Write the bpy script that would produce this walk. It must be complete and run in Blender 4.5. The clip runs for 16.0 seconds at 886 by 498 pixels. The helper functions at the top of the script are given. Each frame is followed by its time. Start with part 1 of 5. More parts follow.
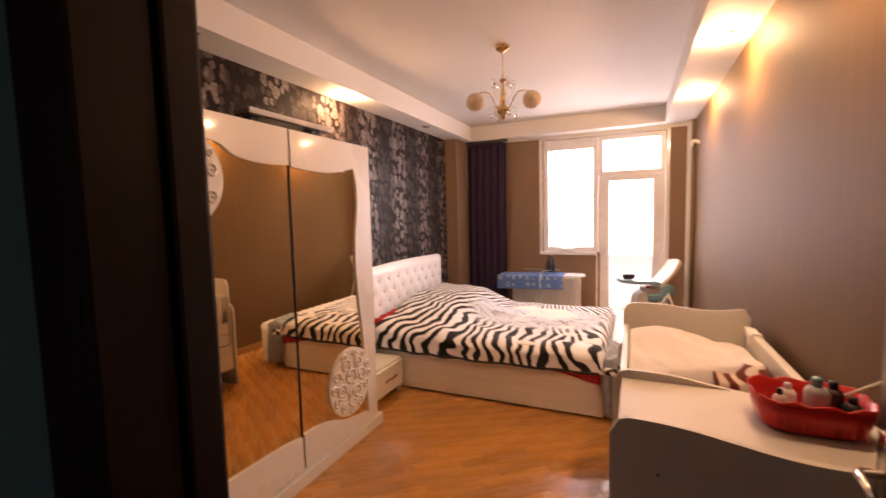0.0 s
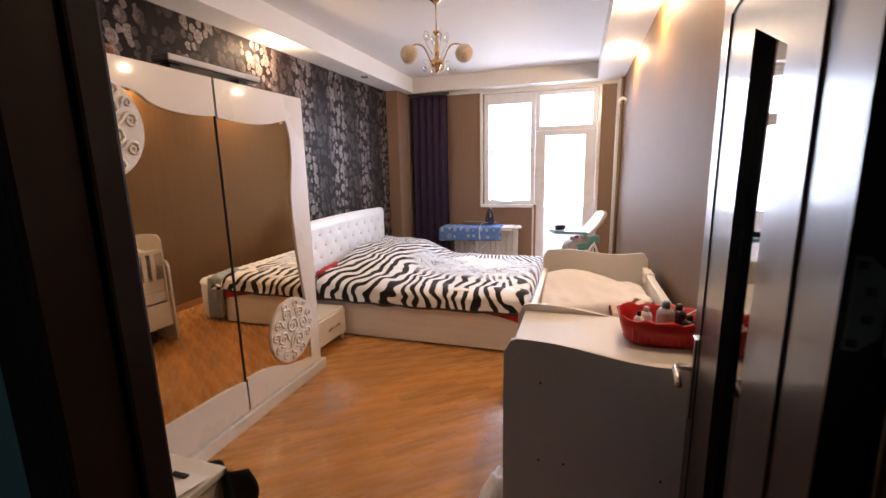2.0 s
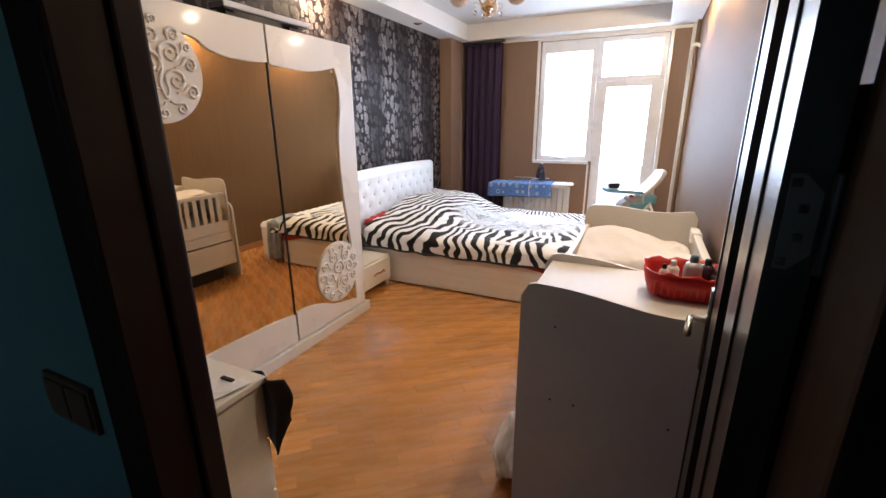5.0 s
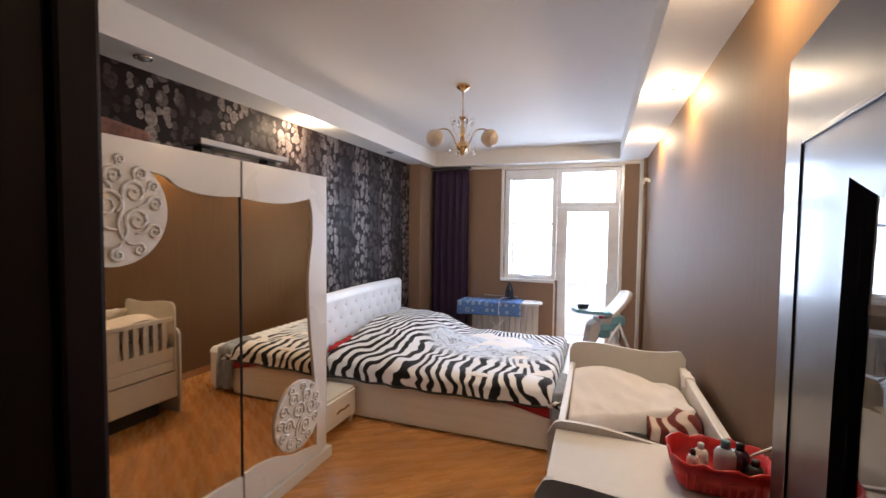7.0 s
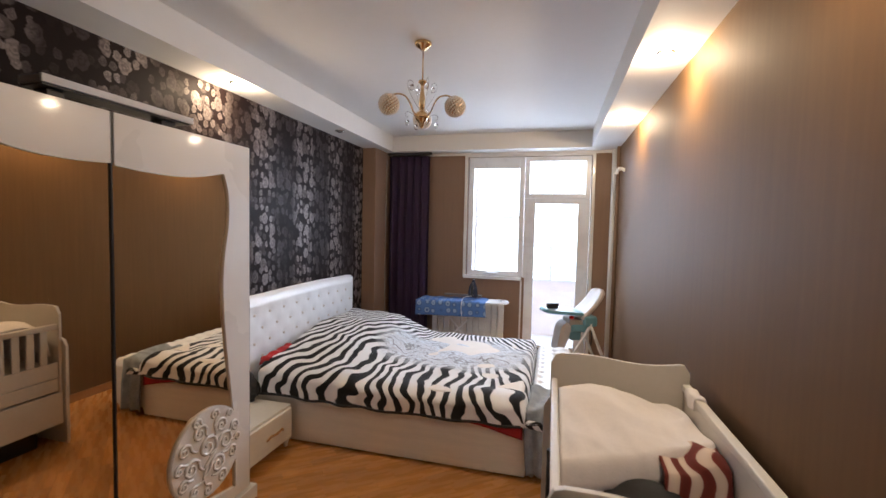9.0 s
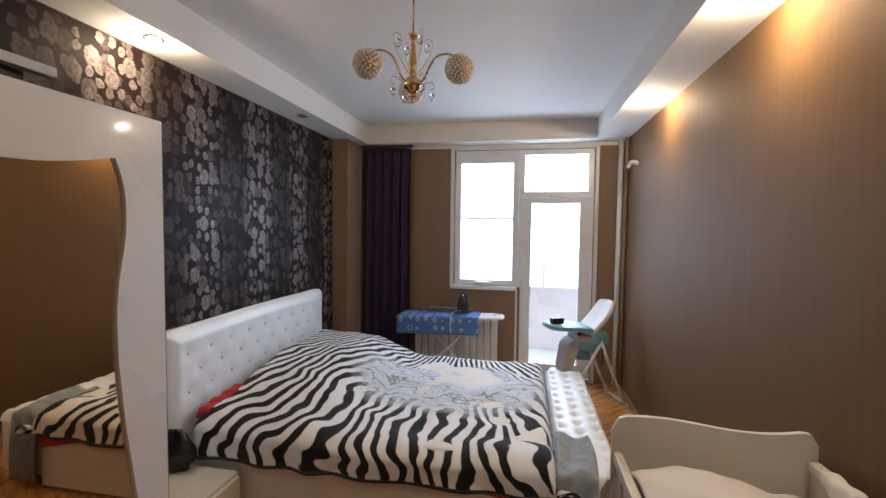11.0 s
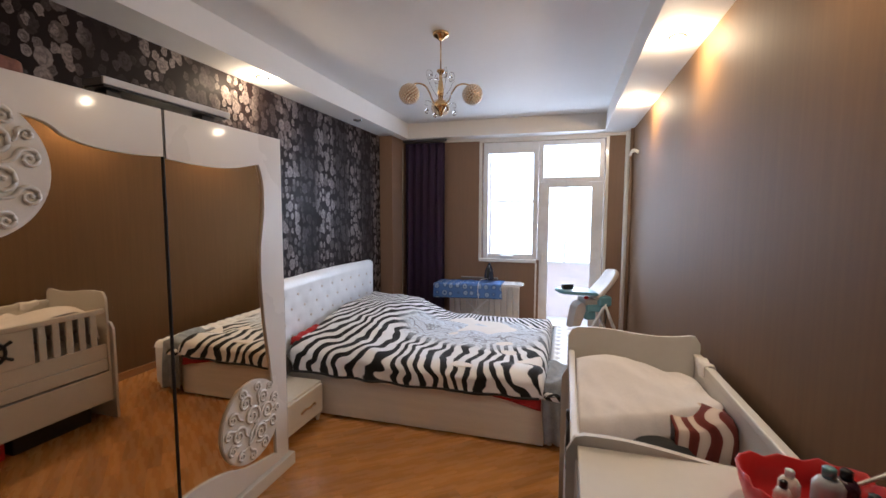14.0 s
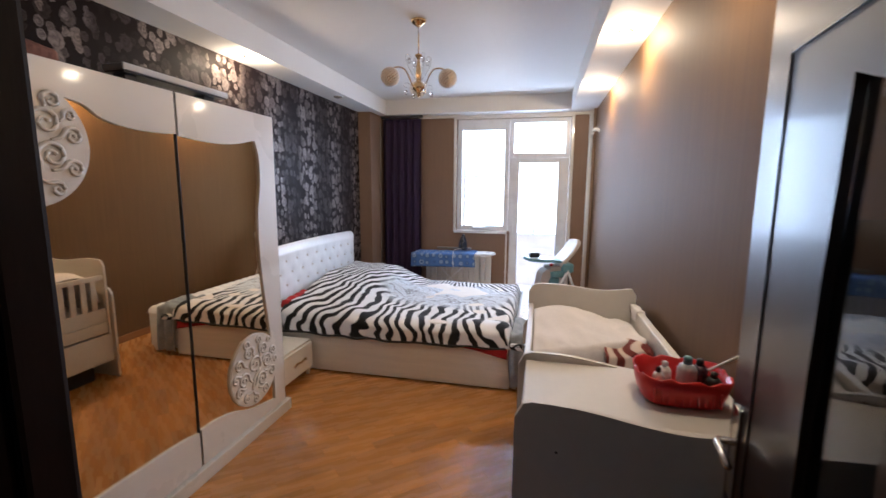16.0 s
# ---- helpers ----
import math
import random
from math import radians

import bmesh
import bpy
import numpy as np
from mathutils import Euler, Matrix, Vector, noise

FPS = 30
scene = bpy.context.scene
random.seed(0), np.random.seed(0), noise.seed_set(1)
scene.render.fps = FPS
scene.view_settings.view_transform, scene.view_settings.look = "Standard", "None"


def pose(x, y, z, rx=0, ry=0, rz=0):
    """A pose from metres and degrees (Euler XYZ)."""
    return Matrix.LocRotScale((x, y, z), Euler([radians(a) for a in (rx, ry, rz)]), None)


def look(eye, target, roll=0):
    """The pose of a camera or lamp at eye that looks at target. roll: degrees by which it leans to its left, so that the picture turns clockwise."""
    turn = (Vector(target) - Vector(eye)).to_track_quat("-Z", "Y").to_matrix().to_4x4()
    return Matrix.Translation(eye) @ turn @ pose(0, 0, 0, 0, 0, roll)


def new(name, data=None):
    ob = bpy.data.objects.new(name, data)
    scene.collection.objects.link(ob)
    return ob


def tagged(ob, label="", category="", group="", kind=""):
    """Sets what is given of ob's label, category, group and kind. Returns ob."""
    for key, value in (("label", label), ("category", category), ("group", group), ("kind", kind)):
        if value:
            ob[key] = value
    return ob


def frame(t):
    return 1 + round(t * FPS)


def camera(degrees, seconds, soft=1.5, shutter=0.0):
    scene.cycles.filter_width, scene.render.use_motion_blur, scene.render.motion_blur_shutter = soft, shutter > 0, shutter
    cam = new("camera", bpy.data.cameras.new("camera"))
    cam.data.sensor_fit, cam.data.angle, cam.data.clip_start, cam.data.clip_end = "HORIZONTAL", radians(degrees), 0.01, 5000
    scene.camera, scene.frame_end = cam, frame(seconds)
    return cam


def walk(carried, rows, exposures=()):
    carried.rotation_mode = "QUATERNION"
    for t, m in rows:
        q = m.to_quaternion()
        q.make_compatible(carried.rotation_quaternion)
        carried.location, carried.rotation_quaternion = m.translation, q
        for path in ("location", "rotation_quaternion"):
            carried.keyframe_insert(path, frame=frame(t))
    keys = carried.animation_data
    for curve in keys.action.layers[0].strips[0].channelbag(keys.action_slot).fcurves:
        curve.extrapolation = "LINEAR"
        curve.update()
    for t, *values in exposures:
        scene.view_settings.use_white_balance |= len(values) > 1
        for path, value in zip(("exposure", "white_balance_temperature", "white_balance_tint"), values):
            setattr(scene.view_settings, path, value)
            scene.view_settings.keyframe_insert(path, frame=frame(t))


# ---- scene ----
cam = camera(92.3, 16.0, 1.5, 0.5)
PATH = [
    (0, (0.301, 0.245, 1.596), (-0.518, 2.063, 1.437), -1.4),
    (0.5, (0.33, 0.226, 1.617), (-0.305, 2.107, 1.371), -1.0),
    (1, (0.365, 0.179, 1.608), (-0.234, 2.064, 1.314), -1.4),
    (1.5, (0.384, 0.149, 1.609), (-0.189, 2.037, 1.278), -1.1),
    (2, (0.461, 0.143, 1.59), (-0.138, 2.014, 1.215), -1.2),
    (2.5, (0.575, 0.093, 1.565), (-0.234, 1.869, 1.13), -2.0),
    (3, (0.609, 0.069, 1.535), (-0.245, 1.798, 1.005), -1.7),
    (5.5, (0.549, 0.173, 1.564), (-0.248, 1.917, 0.994), 0.4),
    (6, (0.482, 0.221, 1.647), (-0.256, 2.055, 1.34), 0.9),
    (6.5, (0.453, 0.231, 1.691), (-0.278, 2.087, 1.547), 0.9),
    (7, (0.392, 0.261, 1.731), (-0.289, 2.139, 1.64), 0.7),
    (7.5, (0.376, 0.296, 1.732), (-0.16, 2.222, 1.677), 0.8),
    (8, (0.331, 0.371, 1.71), (-0.149, 2.311, 1.647), 0.7),
    (8.5, (0.278, 0.571, 1.683), (-0.206, 2.51, 1.594), 0.9),
    (9, (0.235, 0.795, 1.674), (-0.267, 2.729, 1.57), 1.3),
    (11.5, (-0.112, 1.509, 1.703), (-0.468, 3.475, 1.613), 0.6),
    (12, (-0.01, 1.359, 1.701), (-0.39, 3.321, 1.627), -0.1),
    (12.5, (0.1, 1.177, 1.679), (-0.479, 3.089, 1.592), -0.4),
    (13, (0.119, 0.96, 1.663), (-0.484, 2.865, 1.564), -0.1),
    (13.5, (0.149, 0.743, 1.657), (-0.415, 2.657, 1.525), 0.0),
    (14, (0.218, 0.641, 1.656), (-0.336, 2.555, 1.488), 0.2),
    (14.5, (0.258, 0.567, 1.649), (-0.338, 2.465, 1.445), 0.2),
    (15, (0.264, 0.489, 1.649), (-0.347, 2.38, 1.422), 0.3),
    (15.5, (0.261, 0.385, 1.634), (-0.298, 2.288, 1.378), 0.3),
    (16, (0.294, 0.288, 1.641), (-0.143, 2.219, 1.358), 0.4),
]
EXPOSURES = [
    (0.0, -0.11, 9190, 47),
    (0.7, -0.11, 7390, 34),
    (1.5, -0.05, 6590, 28),
    (2.1, -0.02, 6540, 28),
    (2.55, 0.08, 6590, 29),
    (3.0, 0.43, 6690, 30),
    (5.5, 0.11, 5790, 17),
    (6.5, -0.18, 5890, 20),
    (8.0, -0.36, 5940, 20),
    (9.0, -0.48, 5990, 19),
    (11.5, -0.86, 5840, 16),
    (12.5, -0.70, 5840, 18),
    (14.0, -0.60, 5790, 19),
    (16.0, -0.39, 5590, 19),
]
walk(cam, [(t, look(eye, target, roll)) for t, eye, target, roll in PATH], EXPOSURES)

# ---------------------------------------------------------------- world, lamps
RX0, RX1, RY0, RY1 = -2.15, 0.95, 0.595, 6.36      # inner faces of the bedroom
CEIL, SOFFIT = 2.85, 2.65

world = bpy.data.worlds.new("sky")
scene.world = world
world.use_nodes = True
wn = world.node_tree.nodes
sky = wn.new("ShaderNodeTexSky")
sky.sky_type = "NISHITA"
sky.sun_disc = False
sky.sun_elevation, sky.sun_rotation = radians(40), radians(160)
world.node_tree.links.new(sky.outputs[0], wn["Background"].inputs[0])
wn["Background"].inputs[1].default_value = 0.12

sun = new("sun", bpy.data.lights.new("sun", "SUN"))
sun.data.energy, sun.data.angle, sun.data.color = 1.0, radians(10), (1.0, 0.95, 0.88)
sun.matrix_world = look((6, -10, 14), (0, 0, 0))

SKY_LIGHT = new("balcony_daylight", bpy.data.lights.new("balcony_daylight", "AREA"))
SKY_LIGHT.data.shape, SKY_LIGHT.data.size, SKY_LIGHT.data.size_y = "RECTANGLE", 2.9, 2.2
SKY_LIGHT.data.energy, SKY_LIGHT.data.color = 290, (0.73, 0.885, 1.0)
SKY_LIGHT.matrix_world = look((-0.03, 7.62, 1.95), (-1.4, 2.0, 0.9))


def downlight_lamp(x, y, watts):
    """The lit bulb of a recessed downlight: a reflector beam, and the spill of the bulb that stands a little below the ceiling."""
    warm = (1.0, 0.78, 0.46)
    beam = new("downlight_beam", bpy.data.lights.new("downlight_beam", "SPOT"))
    beam.data.energy, beam.data.color, beam.data.shadow_soft_size = watts * 0.85, warm, 0.02
    beam.data.spot_size, beam.data.spot_blend = radians(125), 0.8
    beam.location = (x, y, SOFFIT - 0.03)
    spill = new("downlight_spill", bpy.data.lights.new("downlight_spill", "POINT"))
    spill.data.energy, spill.data.color, spill.data.shadow_soft_size = watts * 1.25, warm, 0.02
    spill.location = (x, y, SOFFIT - 0.045)


for y, watts in ((1.93, 16.0), (3.39, 25.0), (4.84, 23.0)):
    downlight_lamp(0.79, y, watts)
downlight_lamp(-1.96, 3.37, 17.0)


# ---------------------------------------------------------------- materials
def material(name, colour=(0.8, 0.8, 0.8), rough=0.5, metal=0.0, vary=0.08, scale=6.0, bump=0.0, bump_scale=60.0, coat=0.0, stretch=(1, 1, 1), spec=0.5, piece=0.0, rvar=0.07):
    """A painted, wooden, cloth or metal surface with two scales of variation, in object metres."""
    m = bpy.data.materials.new(name)
    m.use_nodes = True
    n, l = m.node_tree.nodes, m.node_tree.links
    b = n["Principled BSDF"]
    b.inputs["Metallic"].default_value = metal
    b.inputs["Coat Weight"].default_value = coat
    b.inputs["Coat Roughness"].default_value = 0.08
    b.inputs["Specular IOR Level"].default_value = spec
    co = n.new("ShaderNodeTexCoord")
    mp = n.new("ShaderNodeMapping")
    mp.inputs["Scale"].default_value = stretch
    l.new(co.outputs["Object"], mp.inputs[0])
    big, fine = n.new("ShaderNodeTexNoise"), n.new("ShaderNodeTexNoise")
    big.inputs["Scale"].default_value, fine.inputs["Scale"].default_value = scale, scale * 9
    big.inputs["Detail"].default_value = 4
    for t in (big, fine):
        l.new(mp.outputs[0], t.inputs["Vector"])
    add = n.new("ShaderNodeMath")
    add.operation = "MULTIPLY_ADD"
    add.inputs[1].default_value = 0.5
    l.new(fine.outputs[0], add.inputs[0])
    l.new(big.outputs[0], add.inputs[2])
    r = n.new("ShaderNodeMapRange")
    r.inputs[1].default_value, r.inputs[2].default_value = 0.45, 1.05
    r.inputs[3].default_value, r.inputs[4].default_value = 1 - vary, 1 + vary
    l.new(add.outputs[0], r.inputs[0])
    hsv = n.new("ShaderNodeHueSaturation")
    hsv.inputs["Color"].default_value = (*colour, 1)
    value = r.outputs[0]
    if piece:
        info, mr, mul = n.new("ShaderNodeObjectInfo"), n.new("ShaderNodeMapRange"), n.new("ShaderNodeMath")
        mr.inputs[3].default_value, mr.inputs[4].default_value = 1 - piece, 1 + piece
        mul.operation = "MULTIPLY"
        l.new(info.outputs["Random"], mr.inputs[0])
        l.new(mr.outputs[0], mul.inputs[0])
        l.new(value, mul.inputs[1])
        value = mul.outputs[0]
    l.new(value, hsv.inputs["Value"])
    l.new(hsv.outputs[0], b.inputs["Base Color"])
    rr = n.new("ShaderNodeMapRange")
    rr.inputs[1].default_value, rr.inputs[2].default_value = 0.3, 0.7
    rr.inputs[3].default_value, rr.inputs[4].default_value = max(rough - rvar, 0.01), min(rough + rvar, 1)
    l.new(big.outputs[0], rr.inputs[0])
    l.new(rr.outputs[0], b.inputs["Roughness"])
    if bump:
        t, bp = n.new("ShaderNodeTexNoise"), n.new("ShaderNodeBump")
        t.inputs["Scale"].default_value, t.inputs["Detail"].default_value = bump_scale, 5
        l.new(mp.outputs[0], t.inputs["Vector"])
        bp.inputs["Strength"].default_value, bp.inputs["Distance"].default_value = bump, 0.004
        l.new(t.outputs[0], bp.inputs["Height"])
        l.new(bp.outputs[0], b.inputs["Normal"])
    return m


def nodes_of(m):
    return m.node_tree.nodes, m.node_tree.links, m.node_tree.nodes["Principled BSDF"]


def ramp_node(n, stops, constant=False):
    r = n.new("ShaderNodeValToRGB")
    r.color_ramp.interpolation = "CONSTANT" if constant else "LINEAR"
    e = r.color_ramp.elements
    while len(e) < len(stops):
        e.new(0.5)
    for k, (p, c) in zip(e, stops):
        k.position, k.color = p, (*c, 1)
    return r


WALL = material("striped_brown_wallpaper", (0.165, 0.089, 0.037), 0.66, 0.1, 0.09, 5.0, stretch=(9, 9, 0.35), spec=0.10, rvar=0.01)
PLASTER = material("white_ceiling_paint", (0.76, 0.735, 0.70), 0.75, 0, 0.02, 2.0, 0.05, 80)
TEAL = material("teal_hall_paint", (0.08, 0.205, 0.215), 0.6, 0, 0.08, 3.0, 0.1, 60)
WHITE = material("white_lacquer", (0.77, 0.735, 0.685), 0.3, 0, 0.012, 1.5, coat=0.25)
CREAM = material("cream_bleached_wood", (0.78, 0.735, 0.66), 0.42, 0, 0.07, 3.0, 0.08, 40, stretch=(1, 1, 8))
CREAM_H = material("cream_bleached_wood_level", (0.80, 0.755, 0.66), 0.42, 0, 0.07, 3.0, 0.08, 40, stretch=(0.7, 8, 8))
UPVC = material("white_window_plastic", (0.80, 0.81, 0.82), 0.3, 0, 0.02)
# same lacquer as DARKWOOD, darker and duller so the jambs stay in shade
JAMBWOOD = material("shaded_brown_lacquered_jamb", (0.014, 0.0055, 0.0045), 0.65, 0, 0.12, 4.0, 0.05, 40, stretch=(6, 6, 0.6), spec=0.2)
DARKWOOD = material("dark_brown_lacquered_wood", (0.017, 0.006, 0.0045), 0.32, 0, 0.12, 4.0, 0.0, 40, coat=0.2, stretch=(6, 6, 0.6), rvar=0.008)
CURTAIN = material("dark_purple_curtain_cloth", (0.028, 0.011, 0.042), 0.75, 0, 0.2, 8.0, 0.2, 200)
CHROME = material("brushed_chrome", (0.75, 0.74, 0.72), 0.2, 1.0, 0.04)
GOLD = material("polished_gold_metal", (0.74, 0.52, 0.28), 0.2, 1.0, 0.1)
DARKMETAL = material("dark_grey_metal", (0.05, 0.05, 0.055), 0.35, 0.6, 0.1)
GREYPLASTIC = material("silver_grey_plastic", (0.20, 0.19, 0.18), 0.35, 0.3, 0.05)
BLACK = material("black_plastic", (0.012, 0.012, 0.013), 0.35, 0, 0.15)
RED = material("red_plastic", (0.55, 0.02, 0.018), 0.3, 0, 0.08)
REDCLOTH = material("red_sheet_cloth", (0.42, 0.02, 0.02), 0.85, 0, 0.15, 12, 0.2, 150)
LEATHER = material("white_faux_leather", (0.88, 0.90, 0.92), 0.36, 0, 0.04, 5, 0.12, 120)
GREYCLOTH = material("grey_blue_blanket_cloth", (0.29, 0.31, 0.33), 0.95, 0, 0.3, 14, 0.5, 150)
WHITECLOTH = material("cream_cotton_cloth", (0.84, 0.79, 0.74), 0.9, 0, 0.06, 8, 0.35, 90)
TURQUOISE = material("turquoise_plastic", (0.15, 0.33, 0.40), 0.35, 0, 0.06)
ENAMEL = material("white_radiator_enamel", (0.72, 0.71, 0.68), 0.35, 0, 0.04)
PINKWALL = material("pale_pink_balcony_plaster", (0.85, 0.79, 0.78), 0.8, 0, 0.06, 5, 0.2, 60)
CONCRETE = material("pale_balcony_tile", (0.62, 0.63, 0.64), 0.6, 0, 0.08)
# the gold tint puts the reflected lamp glow into the mirror's colour
MIRROR = material("gold_tinted_mirror", (0.80, 0.67, 0.49), 0.02, 1.0, 0.0)
nodes_of(MIRROR)[2].inputs["Roughness"].default_value = 0.015
for link in list(nodes_of(MIRROR)[2].inputs["Roughness"].links):
    MIRROR.node_tree.links.remove(link)
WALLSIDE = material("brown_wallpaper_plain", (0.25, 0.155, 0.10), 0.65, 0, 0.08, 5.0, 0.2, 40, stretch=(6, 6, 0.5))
PLANK = material("honey_oak_plank", (0.47, 0.208, 0.05), 0.28, 0, 0.13, 4.0, 0.03, 40, coat=0.45, stretch=(1.0, 5, 1), spec=0.4, piece=0.19)
JOINT = material("dark_floor_joint", (0.36, 0.16, 0.045), 0.6, 0, 0.1)
SPOTGLASS = material("frosted_bulb_glass", (0.9, 0.8, 0.6), 0.3)
nodes_of(SPOTGLASS)[2].inputs["Emission Color"].default_value = (1, 0.8, 0.5, 1)
nodes_of(SPOTGLASS)[2].inputs["Emission Strength"].default_value = 40
DEADBULB = material("unlit_bulb_glass", (0.2, 0.2, 0.2), 0.15)


def glass(name, colour=(1, 1, 1), rough=0.0):
    m = material(name, colour, rough, 0, 0)
    b = nodes_of(m)[2]
    for k in ("Base Color", "Roughness"):
        for link in list(b.inputs[k].links):
            m.node_tree.links.remove(link)
    b.inputs["Base Color"].default_value = (*colour, 1)
    b.inputs["Roughness"].default_value = rough
    b.inputs["Transmission Weight"].default_value = 1.0
    b.inputs["IOR"].default_value = 1.45
    return m


PANE = glass("clear_window_glass")
DOORGLASS = glass("smoked_door_glass", (0.7, 0.72, 0.73), 0.01)
CRYSTAL = glass("cut_crystal", (0.95, 0.93, 0.9), 0.02)
BEAD = material("pearly_glass_bead", (0.88, 0.80, 0.72), 0.12, 0, 0.1, coat=0.8)
GLOBE = material("pale_gold_globe_metal", (0.80, 0.62, 0.44), 0.25, 0.8, 0.1)


def floral_wallpaper():
    """Dark aubergine paper with columns of silvery round blossoms."""
    m = material("dark_floral_wallpaper", (0.035, 0.025, 0.03), 0.50, 0, 0.2, 3.0, 0.15, 60, spec=0.08)
    n, l, b = nodes_of(m)
    co = [k for k in n if k.type == "TEX_COORD"][0]
    sep = n.new("ShaderNodeSeparateXYZ")
    l.new(co.outputs["Object"], sep.inputs[0])
    flat = n.new("ShaderNodeCombineXYZ")
    l.new(sep.outputs["Y"], flat.inputs[0])
    l.new(sep.outputs["Z"], flat.inputs[1])
    # uneven petals
    curl, petal = n.new("ShaderNodeTexNoise"), n.new("ShaderNodeVectorMath")
    curl.inputs["Scale"].default_value, curl.inputs["Detail"].default_value = 38, 2
    l.new(flat.outputs[0], curl.inputs["Vector"])
    petal.operation = "MULTIPLY_ADD"
    petal.inputs[1].default_value = (0.03, 0.03, 0)
    l.new(curl.outputs["Color"], petal.inputs[0])
    l.new(flat.outputs[0], petal.inputs[2])
    out = None
    for scale, size, seed in ((8.5, 0.40, 0.0), (15.0, 0.38, 7.3)):
        mp = n.new("ShaderNodeMapping")
        mp.inputs["Location"].default_value = (seed, seed * 0.7, 0)
        mp.inputs["Scale"].default_value = (scale * 1.15, scale * 0.9, 1)
        l.new(petal.outputs[0], mp.inputs[0])
        v = n.new("ShaderNodeTexVoronoi")
        v.voronoi_dimensions = "2D"
        v.inputs["Randomness"].default_value = 0.75
        v.inputs["Scale"].default_value = 1.0
        l.new(mp.outputs[0], v.inputs["Vector"])
        disc = ramp_node(n, ((0.0, (0.35,) * 3), (0.10, (0.95,) * 3), (0.17, (0.45,) * 3), (0.26, (0.85,) * 3), (size - 0.03, (0.7,) * 3), (size, (0.0,) * 3)))
        l.new(v.outputs["Distance"], disc.inputs[0])
        pick = n.new("ShaderNodeMath")
        pick.operation = "MULTIPLY"
        sepc = n.new("ShaderNodeSeparateColor")
        l.new(v.outputs["Color"], sepc.inputs[0])
        pr = n.new("ShaderNodeMapRange")
        pr.inputs[1].default_value, pr.inputs[2].default_value = 0.12, 0.75
        l.new(sepc.outputs[0], pr.inputs[0])
        l.new(disc.outputs[0], pick.inputs[0])
        l.new(pr.outputs[0], pick.inputs[1])
        if out is None:
            out = pick.outputs[0]
        else:
            mx = n.new("ShaderNodeMath")
            mx.operation = "MAXIMUM"
            l.new(out, mx.inputs[0])
            l.new(pick.outputs[0], mx.inputs[1])
            out = mx.outputs[0]
    # blossoms gather in hanging columns
    wave = n.new("ShaderNodeTexWave")
    wave.inputs["Scale"].default_value = 0.52
    wave.inputs["Distortion"].default_value = 1.2
    wave.inputs["Detail Scale"].default_value = 1.5
    l.new(flat.outputs[0], wave.inputs["Vector"])
    wr = n.new("ShaderNodeMapRange")
    wr.inputs[1].default_value, wr.inputs[2].default_value = 0.25, 0.75
    wr.inputs[3].default_value, wr.inputs[4].default_value = 0.22, 1.0
    l.new(wave.outputs["Fac"], wr.inputs[0])
    speck = n.new("ShaderNodeTexNoise")
    speck.inputs["Scale"].default_value, speck.inputs["Detail"].default_value = 45, 6
    l.new(flat.outputs[0], speck.inputs["Vector"])
    sr = n.new("ShaderNodeMapRange")
    sr.inputs[1].default_value, sr.inputs[2].default_value = 0.35, 0.62
    sr.inputs[3].default_value, sr.inputs[4].default_value = 0.5, 1.0
    l.new(speck.outputs[0], sr.inputs[0])
    m1, m2 = n.new("ShaderNodeMath"), n.new("ShaderNodeMath")
    m1.operation = m2.operation = "MULTIPLY"
    l.new(out, m1.inputs[0])
    l.new(wr.outputs[0], m1.inputs[1])
    l.new(m1.outputs[0], m2.inputs[0])
    l.new(sr.outputs[0], m2.inputs[1])
    mix = n.new("ShaderNodeMix")
    mix.data_type = "RGBA"
    mix.inputs[6].default_value = (0.013, 0.007, 0.0065, 1)
    mix.inputs[7].default_value = (0.29, 0.24, 0.22, 1)
    l.new(m2.outputs[0], mix.inputs[0])
    l.new(mix.outputs[2], b.inputs["Base Color"])
    mt = n.new("ShaderNodeMath")
    mt.operation = "MULTIPLY"
    mt.inputs[1].default_value = 0.75
    l.new(m2.outputs[0], mt.inputs[0])
    l.new(mt.outputs[0], b.inputs["Metallic"])
    return m


FLORAL = floral_wallpaper()


